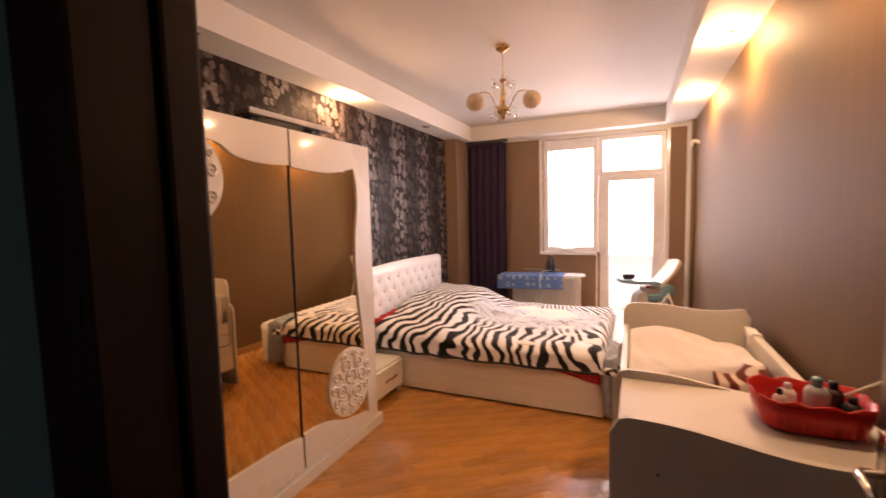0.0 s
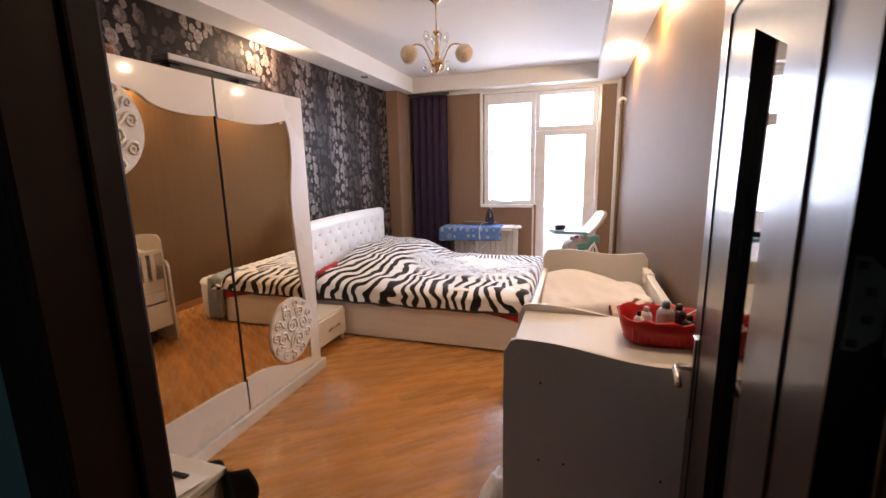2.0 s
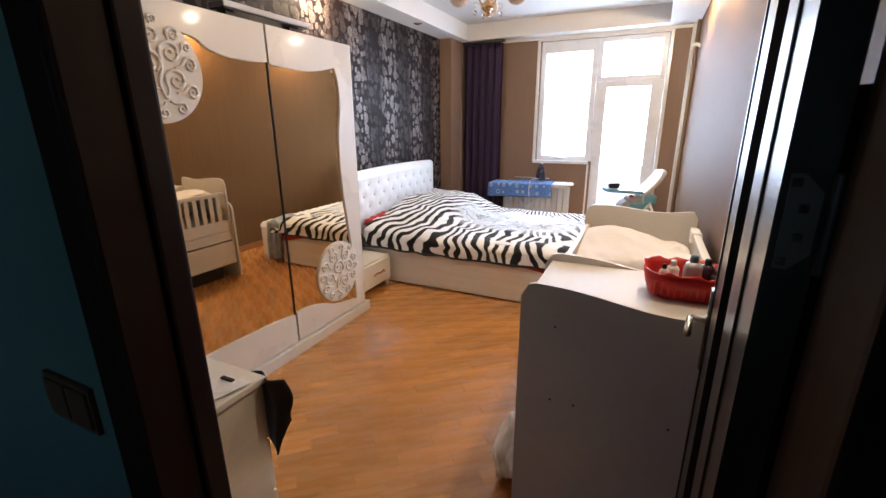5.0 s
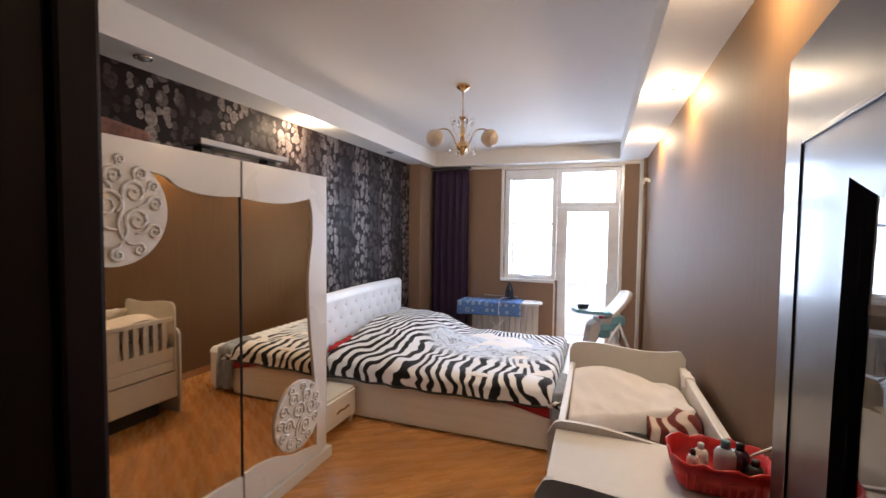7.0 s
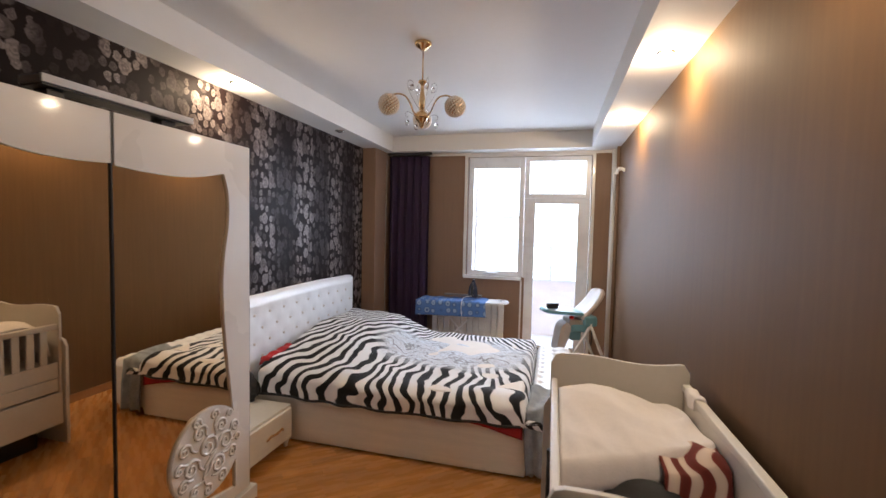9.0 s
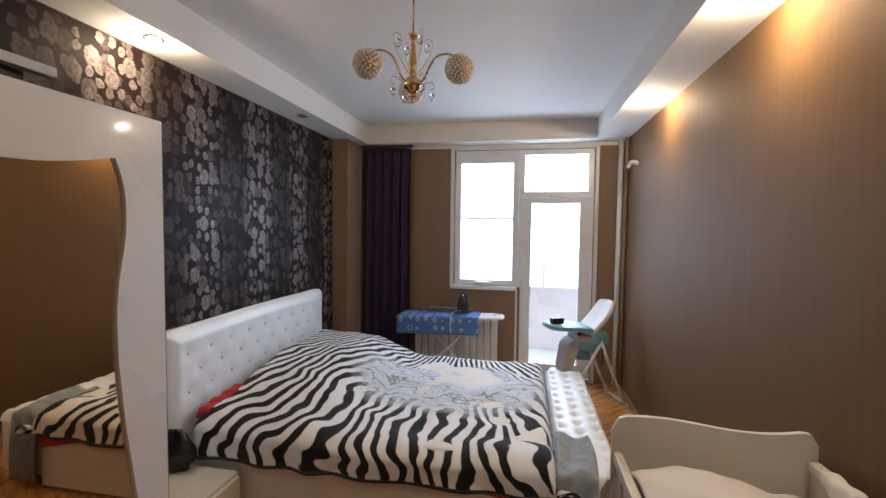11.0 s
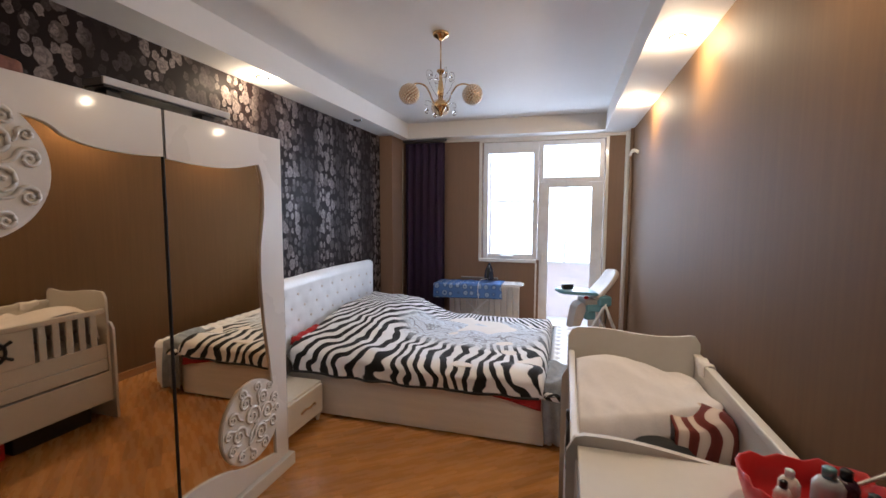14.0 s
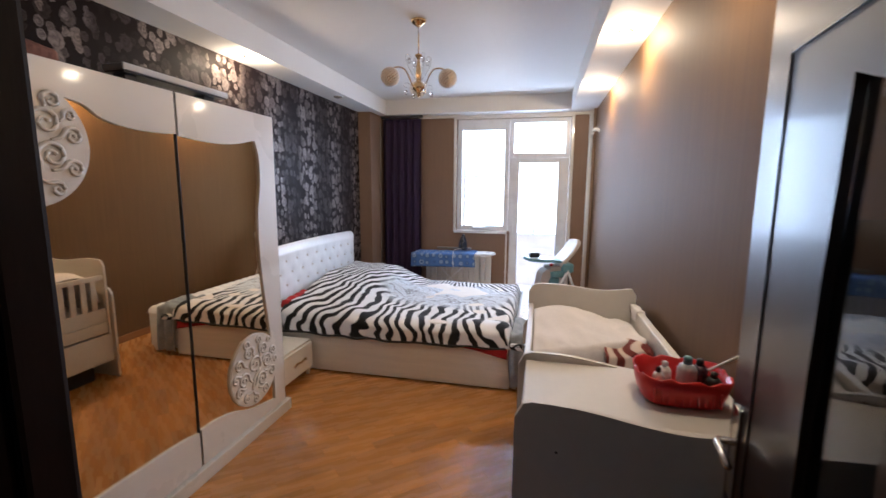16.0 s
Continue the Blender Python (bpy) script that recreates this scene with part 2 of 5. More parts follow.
def zebra_cloth():
    """White plush with wavy black stripes, and a grey-blue printed picture in the middle."""
    m = material("zebra_plush_blanket", (0.7, 0.7, 0.7), 0.95, 0, 0.05, 10, 0.5, 160)
    n, l, b = nodes_of(m)
    b.inputs["Sheen Weight"].default_value = 0.08
    co = [k for k in n if k.type == "TEX_COORD"][0]
    # stripes fan out from the printed middle and fork
    sep, dx, dy, ang = n.new("ShaderNodeSeparateXYZ"), n.new("ShaderNodeMath"), n.new("ShaderNodeMath"), n.new("ShaderNodeMath")
    l.new(co.outputs["UV"], sep.inputs[0])
    dx.operation = dy.operation = "SUBTRACT"
    dx.inputs[1].default_value, dy.inputs[1].default_value = 1.20, 3.0
    l.new(sep.outputs["X"], dx.inputs[0])
    l.new(sep.outputs["Y"], dy.inputs[0])
    ang.operation = "ARCTAN2"
    l.new(dx.outputs[0], ang.inputs[0])
    l.new(dy.outputs[0], ang.inputs[1])
    phase = ang.outputs[0]
    total = n.new("ShaderNodeMath")
    total.operation = "MULTIPLY"
    total.inputs[1].default_value = 160.0
    l.new(phase, total.inputs[0])
    phase = total.outputs[0]
    for scale, amount in ((1.5, 22.0), (4.2, 9.0), (10.0, 2.6)):
        nz, ma = n.new("ShaderNodeTexNoise"), n.new("ShaderNodeMath")
        nz.inputs["Scale"].default_value, nz.inputs["Detail"].default_value = scale, 0
        l.new(co.outputs["UV"], nz.inputs["Vector"])
        ma.operation = "MULTIPLY_ADD"
        ma.inputs[1].default_value = amount
        l.new(nz.outputs[0], ma.inputs[0])
        l.new(phase, ma.inputs[2])
        phase = ma.outputs[0]
    sine, half = n.new("ShaderNodeMath"), n.new("ShaderNodeMath")
    sine.operation, half.operation = "SINE", "MULTIPLY_ADD"
    half.inputs[1].default_value = half.inputs[2].default_value = 0.5
    l.new(phase, sine.inputs[0])
    l.new(sine.outputs[0], half.inputs[0])
    st = ramp_node(n, ((0.0, (0.006, 0.005, 0.006)), (0.40, (0.008, 0.007, 0.008)), (0.52, (0.83, 0.82, 0.83)), (1.0, (0.86, 0.86, 0.87))))
    l.new(half.outputs[0], st.inputs[0])
    # printed middle
    w2 = n.new("ShaderNodeTexWave")
    w2.wave_type = "RINGS"
    w2.inputs["Scale"].default_value, w2.inputs["Distortion"].default_value = 2.6, 14
    w2.inputs["Detail"].default_value, w2.inputs["Detail Scale"].default_value = 6, 2.4
    l.new(co.outputs["UV"], w2.inputs["Vector"])
    pic = ramp_node(n, ((0.0, (0.30, 0.31, 0.34)), (0.10, (0.50, 0.53, 0.58)), (0.22, (0.70, 0.76, 0.83)), (0.5, (0.76, 0.83, 0.92)), (0.8, (0.50, 0.50, 0.52)), (1.0, (0.72, 0.77, 0.84))))
    l.new(w2.outputs["Fac"], pic.inputs[0])
    off = n.new("ShaderNodeMapping")
    off.inputs["Location"].default_value = (-1.33 * 1.2, -1.22 * 1.75, 0)
    off.inputs["Scale"].default_value = (1.2, 1.75, 1)
    l.new(co.outputs["UV"], off.inputs[0])
    nz = n.new("ShaderNodeTexNoise")
    nz.inputs["Scale"].default_value = 3.0
    l.new(co.outputs["UV"], nz.inputs["Vector"])
    ln = n.new("ShaderNodeVectorMath")
    ln.operation = "LENGTH"
    l.new(off.outputs[0], ln.inputs[0])
    ad = n.new("ShaderNodeMath")
    ad.operation = "MULTIPLY_ADD"
    ad.inputs[1].default_value = 0.7
    l.new(nz.outputs[0], ad.inputs[0])
    l.new(ln.outputs["Value"], ad.inputs[2])
    mk = n.new("ShaderNodeMapRange")
    mk.inputs[1].default_value, mk.inputs[2].default_value = 1.30, 0.98
    mk.inputs[3].default_value, mk.inputs[4].default_value = 0.0, 1.0
    l.new(ad.outputs[0], mk.inputs[0])
    mix = n.new("ShaderNodeMix")
    mix.data_type = "RGBA"
    l.new(mk.outputs[0], mix.inputs[0])
    l.new(st.outputs[0], mix.inputs[6])
    l.new(pic.outputs[0], mix.inputs[7])
    l.new(mix.outputs[2], b.inputs["Base Color"])
    return m


ZEBRA = zebra_cloth()


def patterned_cloth(name, dark, light, scale):
    """Printed cotton with pale rings on a darker ground."""
    m = material(name, dark, 0.9, 0, 0.1, 10, 0.3, 150)
    n, l, b = nodes_of(m)
    co = [k for k in n if k.type == "TEX_COORD"][0]
    v = n.new("ShaderNodeTexVoronoi")
    v.inputs["Scale"].default_value, v.inputs["Randomness"].default_value = scale, 0.25
    l.new(co.outputs["Object"], v.inputs["Vector"])
    r = ramp_node(n, ((0.0, light), (0.12, dark), (0.22, dark), (0.28, light), (0.36, light), (0.42, dark), (0.5, tuple(c * 1.6 for c in dark))))
    l.new(v.outputs["Distance"], r.inputs[0])
    l.new(r.outputs[0], b.inputs["Base Color"])
    return m


BLUECLOTH = patterned_cloth("blue_patterned_cotton", (0.055, 0.12, 0.29), (0.30, 0.41, 0.60), 11)


def swirled_cloth():
    """Cream cotton printed with broad red-brown swirls."""
    m = material("red_brown_swirled_cloth", (0.6, 0.5, 0.45), 0.9, 0, 0.1, 10, 0.3, 150)
    n, l, b = nodes_of(m)
    co = [k for k in n if k.type == "TEX_COORD"][0]
    w = n.new("ShaderNodeTexWave")
    w.inputs["Scale"].default_value, w.inputs["Distortion"].default_value = 3.2, 9
    w.inputs["Detail"].default_value, w.inputs["Detail Scale"].default_value = 1, 1.2
    l.new(co.outputs["Object"], w.inputs["Vector"])
    r = ramp_node(n, ((0.0, (0.13, 0.018, 0.012)), (0.50, (0.17, 0.026, 0.018)), (0.58, (0.62, 0.50, 0.43)), (1.0, (0.68, 0.57, 0.50))))
    l.new(w.outputs["Fac"], r.inputs[0])
    l.new(r.outputs[0], b.inputs["Base Color"])
    return m


REDPRINT = swirled_cloth()
DARKCLOTH = material("charcoal_cotton_cloth", (0.022, 0.022, 0.024), 0.9, 0, 0.2, 10, 0.3, 150)
COTCLOTH = material("ivory_cotton_cloth", (0.82, 0.79, 0.80), 0.9, 0, 0.05, 6, 0.2, 110)


# ---------------------------------------------------------------- mesh helpers
def finish(bm, name, mat, parent=None, label="", smooth=False):
    me = bpy.data.meshes.new(name)
    bmesh.ops.recalc_face_normals(bm, faces=bm.faces[:])
    bm.to_mesh(me)
    bm.free()
    me.materials.append(mat)
    if smooth:
        for p in me.polygons:
            p.use_smooth = True
    ob = new(name, me)
    if parent is not None:
        ob.parent = parent
    if label:
        tagged(ob, label)
    return ob


def part(name, bm, mat, parent, label="", smooth=False):
    """One mesh object under a thing or under one of its parts; made in world metres."""
    ob = finish(bm, name, mat, None, label, smooth)
    ob.parent = parent
    ob.matrix_parent_inverse = base_of(parent).inverted()
    return ob


def base_of(ob):
    m = ob.matrix_basis.copy()
    while ob.parent is not None:
        m = ob.parent.matrix_basis @ (ob.matrix_parent_inverse @ m)
        ob = ob.parent
    return m


def thing(name, x, y, z, label, category, group="", kind=""):
    """An Empty at the base of a thing."""
    ob = new(name)
    ob.location = (x, y, z)
    ob.empty_display_size = 0.1
    ob.matrix_basis = Matrix.Translation((x, y, z))
    return tagged(ob, label, category, group, kind)


def box(x0, x1, y0, y1, z0, z1, bevel=0.0, seg=2, bm=None):
    own = bmesh.new()
    bmesh.ops.create_cube(own, size=1, matrix=Matrix.Translation(((x0 + x1) / 2, (y0 + y1) / 2, (z0 + z1) / 2)) @ Matrix.Diagonal((abs(x1 - x0), abs(y1 - y0), abs(z1 - z0), 1)))
    if bevel:
        bmesh.ops.bevel(own, geom=own.edges[:], offset=bevel, segments=seg, affect="EDGES", profile=0.6)
    if bm is None:
        return own
    join(bm, own)
    return bm


def join(bm, other, m=None):
    """Adds other's faces to bm and frees other."""
    if m is not None:
        bmesh.ops.transform(other, matrix=m, verts=other.verts[:])
    me = bpy.data.meshes.new("tmp")
    other.to_mesh(me)
    other.free()
    bm.from_mesh(me)
    bpy.data.meshes.remove(me)
    return bm


def prism(pts, depth, to3, bevel=0.0):
    """A flat outline (u, v) given thickness; to3(u, v, w) lays it in the world, w from 0 to depth."""
    bm = bmesh.new()
    lo = [bm.verts.new(to3(u, v, 0)) for u, v in pts]
    hi = [bm.verts.new(to3(u, v, depth)) for u, v in pts]
    bm.faces.new(lo)
    bm.faces.new(hi[::-1])
    n = len(pts)
    for i in range(n):
        bm.faces.new((lo[i], lo[(i + 1) % n], hi[(i + 1) % n], hi[i]))
    bmesh.ops.recalc_face_normals(bm, faces=bm.faces[:])
    if bevel:
        top = set(hi)
        es = [e for e in bm.edges if e.verts[0] in top and e.verts[1] in top]
        bmesh.ops.bevel(bm, geom=es, offset=bevel, segments=2, affect="EDGES")
    return bm


def tube(pts, r, sides=8, bm=None, closed=False, taper=None):
    """A round bar along points."""
    bm = bm or bmesh.new()
    pts = [Vector(p) for p in pts]
    rings, n = [], len(pts)
    for i, p in enumerate(pts):
        a, b = pts[(i - 1) % n if closed else max(i - 1, 0)], pts[(i + 1) % n if closed else min(i + 1, n - 1)]
        d = (b - a).normalized()
        side = d.cross(Vector((0, 0, 1)) if abs(d.z) < 0.9 else Vector((1, 0, 0))).normalized()
        up = side.cross(d)
        rr = r * (taper[i] if taper else 1)
        rings.append([bm.verts.new(p + rr * (math.cos(k * math.tau / sides) * side + math.sin(k * math.tau / sides) * up)) for k in range(sides)])
    for i in range(n if closed else n - 1):
        a, b = rings[i], rings[(i + 1) % n]
        for k in range(sides):
            bm.faces.new((a[k], a[(k + 1) % sides], b[(k + 1) % sides], b[k]))
    if not closed:
        bm.faces.new(rings[0][::-1])
        bm.faces.new(rings[-1])
    return bm


def lathe(profile, cx, cy, seg=20, bm=None):
    """A turned shape from (radius, z) pairs round an upright axis."""
    bm = bm or bmesh.new()
    rings = []
    for r, z in profile:
        rings.append([bm.verts.new((cx + r * math.cos(k * math.tau / seg), cy + r * math.sin(k * math.tau / seg), z)) for k in range(seg)])
    for a, b in zip(rings, rings[1:]):
        for k in range(seg):
            bm.faces.new((a[k], a[(k + 1) % seg], b[(k + 1) % seg], b[k]))
    bm.faces.new(rings[0][::-1])
    bm.faces.new(rings[-1])
    return bm


def ball(c, r, sub=2, bm=None, scale=(1, 1, 1)):
    own = bmesh.new()
    bmesh.ops.create_icosphere(own, subdivisions=sub, radius=r, matrix=Matrix.Translation(c) @ Matrix.Diagonal((*scale, 1)))
    return own if bm is None else join(bm, own)


def sheet(nu, nv, f, thick=0.0, uv=None):
    """A cloth of nu x nv cells; f(a, b) with a, b in 0..1 gives the place."""
    bm = bmesh.new()
    layer = bm.loops.layers.uv.new("cloth") if uv else None
    vs = [[bm.verts.new(f(i / nu, j / nv)) for j in range(nv + 1)] for i in range(nu + 1)]
    for i in range(nu):
        for j in range(nv):
            fc = bm.faces.new((vs[i][j], vs[i + 1][j], vs[i + 1][j + 1], vs[i][j + 1]))
            if uv:
                for lp, (a, b) in zip(fc.loops, ((i, j), (i + 1, j), (i + 1, j + 1), (i, j + 1))):
                    lp[layer].uv = uv(a / nu, b / nv)
    if thick:
        bmesh.ops.recalc_face_normals(bm, faces=bm.faces[:])
        bmesh.ops.solidify(bm, geom=bm.faces[:], thickness=thick)
    return bm


def spline(pts, steps=8):
    """Catmull-Rom points through the given ones."""
    pts = [Vector(p) for p in pts]
    out = []
    for i in range(len(pts) - 1):
        p0, p1, p2, p3 = pts[max(i - 1, 0)], pts[i], pts[i + 1], pts[min(i + 2, len(pts) - 1)]
        for k in range(steps):
            t = k / steps
            out.append(0.5 * (2 * p1 + (p2 - p0) * t + (2 * p0 - 5 * p1 + 4 * p2 - p3) * t * t + (3 * p1 - p0 - 3 * p2 + p3) * t ** 3))
    out.append(pts[-1])
    return out


# ---------------------------------------------------------------- the shell of the room
def slab(name, x0, x1, y0, y1, z0, z1, mat, label, category="wall"):
    return tagged(finish(box(x0, x1, y0, y1, z0, z1), name, mat), label, category, kind="structure")


slab("wall_west", RX0 - 0.15, RX0, RY0 - 0.3, RY1 + 0.3, -0.1, 3.0, FLORAL, "bedroom wall in dark floral wallpaper with silver blossoms")
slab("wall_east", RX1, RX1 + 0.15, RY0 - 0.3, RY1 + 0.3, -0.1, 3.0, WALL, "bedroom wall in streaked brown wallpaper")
DX0, DX1, DTOP = -0.211, 0.757, 2.15            # the doorway
WIN = (-0.885, -0.12, 0.665, 1.04, 2.60)          # window left, balcony door left, right; sill, head


def wall_with_opening(name, x0, x1, y0, y1, holes, mat, label):
    """A wall along x, cut out of blocks so that the openings go through it."""
    bm = bmesh.new()
    xs = sorted({x0, x1, *[h[0] for h in holes], *[h[1] for h in holes]})
    for a, b in zip(xs, xs[1:]):
        mid = (a + b) / 2
        cut = [h for h in holes if h[0] < mid < h[1]]
        if not cut:
            box(a, b, y0, y1, -0.1, 3.0, bm=bm)
        for h in cut:
            if h[2] > -0.1:
                box(a, b, y0, y1, -0.1, h[2], bm=bm)
            box(a, b, y0, y1, h[3], 3.0, bm=bm)
    return tagged(finish(bm, name, mat), label, "wall", kind="structure")


wall_with_opening("wall_north", RX0, RX1, RY1, RY1 + 0.25, [(WIN[0], WIN[1], WIN[3], WIN[4]), (WIN[1], WIN[2], 0.0, WIN[4])], WALLSIDE, "brown window wall with a window and balcony door")
wall_with_opening("wall_south", RX0, RX1, RY0 - 0.05, RY0, [(DX0, DX1, -0.1, DTOP)], WALLSIDE, "brown bedroom wall round the doorway")
wall_with_opening("wall_hall", -1.9, 2.0, RY0 - 0.095, RY0 - 0.05, [(DX0, DX1, -0.1, DTOP)], TEAL, "teal painted hall wall round the doorway")
slab("wall_hall_west", -1.9, -1.75, -1.6, RY0 - 0.095, -0.1, 3.0, TEAL, "teal painted side wall of the hall")
slab("wall_hall_east", 1.85, 2.0, -1.6, RY0 - 0.095, -0.1, 3.0, TEAL, "teal painted side wall of the hall")
# the opening is added, out of view, so that sky light brightens the hall
wall_with_opening("wall_hall_south", -1.9, 2.0, -1.75, -1.6, [(-1.3, -0.62, 1.0, 2.15)], TEAL, "unseen teal back wall of the hall with an added opening for sky light")
slab("ceiling_hall", -1.9, 2.0, -1.75, RY0 - 0.05, 2.75, 2.9, PLASTER, "white painted hall ceiling", "ceiling")
slab("column", RX0, -1.975, 5.83, RY1, 0, SOFFIT, WALLSIDE, "brown papered corner column beside the curtain", "column")

bm = box(RX0 - 0.1, RX1 + 0.1, RY0 - 0.1, RY1 + 0.1, CEIL, CEIL + 0.15)
tagged(finish(bm, "ceiling", PLASTER), "white painted ceiling inside a dropped border", "ceiling", kind="structure")
SX0, SX1, SY0, SY1 = -1.86, 0.635, 0.95, 6.12
bm = bmesh.new()
box(RX0, SX0, RY0, RY1, SOFFIT, CEIL + 0.02, bm=bm)
box(SX1, RX1, RY0, RY1, SOFFIT, CEIL + 0.02, bm=bm)
box(SX0, SX1, SY1, RY1, SOFFIT, CEIL + 0.02, bm=bm)
box(SX0, SX1, RY0, SY0, SOFFIT, CEIL + 0.02, bm=bm)
tagged(finish(bm, "ceiling_border", PLASTER), "white dropped ceiling border with recessed lights", "ceiling", kind="structure")
tagged(finish(box(RX0, RX1, RY1 - 0.03, RY1, SOFFIT - 0.035, SOFFIT, 0.008), "trim", PLASTER), "slim white cornice over the window wall", "trim", kind="structure")


def downlight(x, y, lit):
    t = thing("downlight", x, y, SOFFIT, "round recessed ceiling downlight, " + ("lit warm" if lit else "switched off"), "downlight", "ceiling downlights")
    b = bmesh.new()
    tube([(x + 0.042 * math.cos(k * math.tau / 20), y + 0.042 * math.sin(k * math.tau / 20), SOFFIT - 0.003) for k in range(20)], 0.007, 6, b, True)
    part("ring", b, CHROME, t, smooth=True)
    part("bulb", lathe([(0.026, SOFFIT - 0.001), (0.028, SOFFIT - 0.012), (0.018, SOFFIT - 0.02)], x, y, 14), SPOTGLASS if lit else DEADBULB, t, smooth=True)
    return t


for y in (1.93, 3.39, 4.84):
    downlight(0.79, y, True)
for y, lit in ((1.92, False), (3.37, True), (4.86, False)):
    downlight(-1.96, y, lit)

# balcony
slab("floor_balcony", -2.4, 1.6, RY1 + 0.25, 7.9, -0.15, -0.02, CONCRETE, "pale tiled balcony floor", "floor")
slab("wall_balcony", -2.4, 1.6, 7.7, 7.85, -0.1, 0.85, PINKWALL, "pale pink plaster balcony parapet")
slab("wall_balcony_side", 1.45, 1.6, RY1 + 0.25, 7.7, -0.1, 2.9, PINKWALL, "pale pink plaster balcony side wall")
slab("wall_balcony_end", -2.4, -2.25, RY1 + 0.25, 7.7, -0.1, 2.9, PINKWALL, "pale pink plaster balcony end wall")
slab("ceiling_balcony", -2.4, 1.6, RY1 + 0.25, 7.85, 2.9, 3.05, PLASTER, "white balcony ceiling", "ceiling")
slab("ground", -400, 400, -400, 400, -9.2, -9.0, CONCRETE, "pale ground far below the balcony", "ground")


# ---------------------------------------------------------------- window and balcony door
def frame_bars(x0, x1, z0, z1, y0, y1, w, bm, wt):
    box(x0, x0 + w, y0, y1, z0, z1, 0.006, bm=bm)
    box(x1 - w, x1, y0, y1, z0, z1, 0.006, bm=bm)
    box(x0 + w, x1 - w, y0, y1, z1 - wt, z1, 0.006, bm=bm)
    box(x0 + w, x1 - w, y0, y1, z0, z0 + w, 0.006, bm=bm)


def window_unit(name, label, x0, x1, z0, z1, wf, category, wt):
    y0 = RY1 + 0.03
    t = thing(name, (x0 + x1) / 2, y0, z0, label, category, kind="structure")
    b = bmesh.new()
    frame_bars(x0, x1, z0, z1, y0, y0 + 0.07, wf, b, wt)
    part("window_frame", b, UPVC, t)
    p = part("pane", box(x0 + wf - 0.005, x1 - wf + 0.005, y0 + 0.03, y0 + 0.036, z0 + wf - 0.005, z1 - wt + 0.005), PANE, t)
    p.visible_shadow = False
    return t


W1 = window_unit("window_1", "white plastic window in the brown wall", WIN[0] + 0.008, WIN[1] - 0.03, WIN[3] + 0.005, WIN[4] - 0.005, 0.066, "window", 0.145)
part("window_sill", box(WIN[0] - 0.03, WIN[1] - 0.035, RY1 - 0.05, RY1 + 0.03, WIN[3] - 0.035, WIN[3] + 0.004, 0.006), UPVC, W1)
W2 = window_unit("window_2", "white plastic transom light over the balcony door", WIN[1] - 0.026, WIN[2] - 0.008, 2.066, WIN[4] - 0.005, 0.06, "window", 0.06)
D2 = window_unit("door_2", "white plastic balcony door with a tall glass pane", WIN[1] - 0.026, WIN[2] - 0.008, 0.03, 2.063, 0.14, "door", 0.068)
hb = box(WIN[1] + 0.02, WIN[1] + 0.045, RY1 + 0.012, RY1 + 0.032, 1.0, 1.12, 0.004)
box(WIN[1] + 0.022, WIN[1] + 0.043, RY1 - 0.03, RY1 + 0.015, 1.07, 1.09, 0.004, bm=hb)
box(WIN[1] + 0.022, WIN[1] + 0.043, RY1 - 0.035, RY1 - 0.018, 0.97, 1.09, 0.005, bm=hb)
part("door_handle", hb, UPVC, D2)
# pale trims round the opening
b = bmesh.new()
box(WIN[0] - 0.045, WIN[0] - 0.005, RY1 - 0.012, RY1 + 0.03, WIN[3] - 0.02, WIN[4] + 0.03, 0.004, bm=b)
box(WIN[2] + 0.002, WIN[2] + 0.04, RY1 - 0.012, RY1 + 0.03, 0, WIN[4] + 0.03, 0.004, bm=b)
box(WIN[0] - 0.005, WIN[2] + 0.002, RY1 - 0.012, RY1 + 0.03, WIN[4] - 0.002, WIN[4] + 0.03, 0.004, bm=b)
box(WIN[1] - 0.05, WIN[1] - 0.028, RY1 - 0.012, RY1 + 0.03, 0, WIN[3] - 0.04, 0.004, bm=b)
tagged(finish(b, "trim_window", WHITE), "slim pale trim round the window opening", "trim", kind="structure")
# outer glazing of the balcony
t = thing("balcony_glazing", -0.4, 7.72, 0.85, "white framed outer balcony glazing above the parapet", "balcony window", kind="structure")
for x in (-2.2, -1.0, 0.2, 1.4):
    part("post", box(x - 0.025, x + 0.025, 7.66, 7.7, 0.85, 2.9, 0.004), UPVC, t)
for z in (0.87, 1.85, 2.86):
    part("rail", box(-2.25, 1.45, 7.655, 7.695, z - 0.02, z + 0.02, 0.004), UPVC, t)

# ---------------------------------------------------------------- doorway and door
t = thing("door_frame", DX0, RY0, 0, "dark brown lacquered wooden door frame and architrave", "door frame", kind="structure")
for x0, x1, y1 in ((DX0 - 0.002, DX0 + 0.022, RY0 - 0.03), (DX1 - 0.03, DX1 + 0.002, RY0 - 0.01)):
    part("jamb", box(x0, x1, RY0 - 0.117, y1, 0, DTOP - 0.02, 0.006), JAMBWOOD, t)
part("stop_bead", box(DX0 - 0.002, DX0 + 0.029, RY0 - 0.03, RY0 + 0.02, 0, DTOP - 0.02, 0.006), JAMBWOOD, t)
part("head", box(DX0, DX1, RY0 - 0.117, RY0 - 0.012, DTOP - 0.03, DTOP + 0.002, 0.004), JAMBWOOD, t)
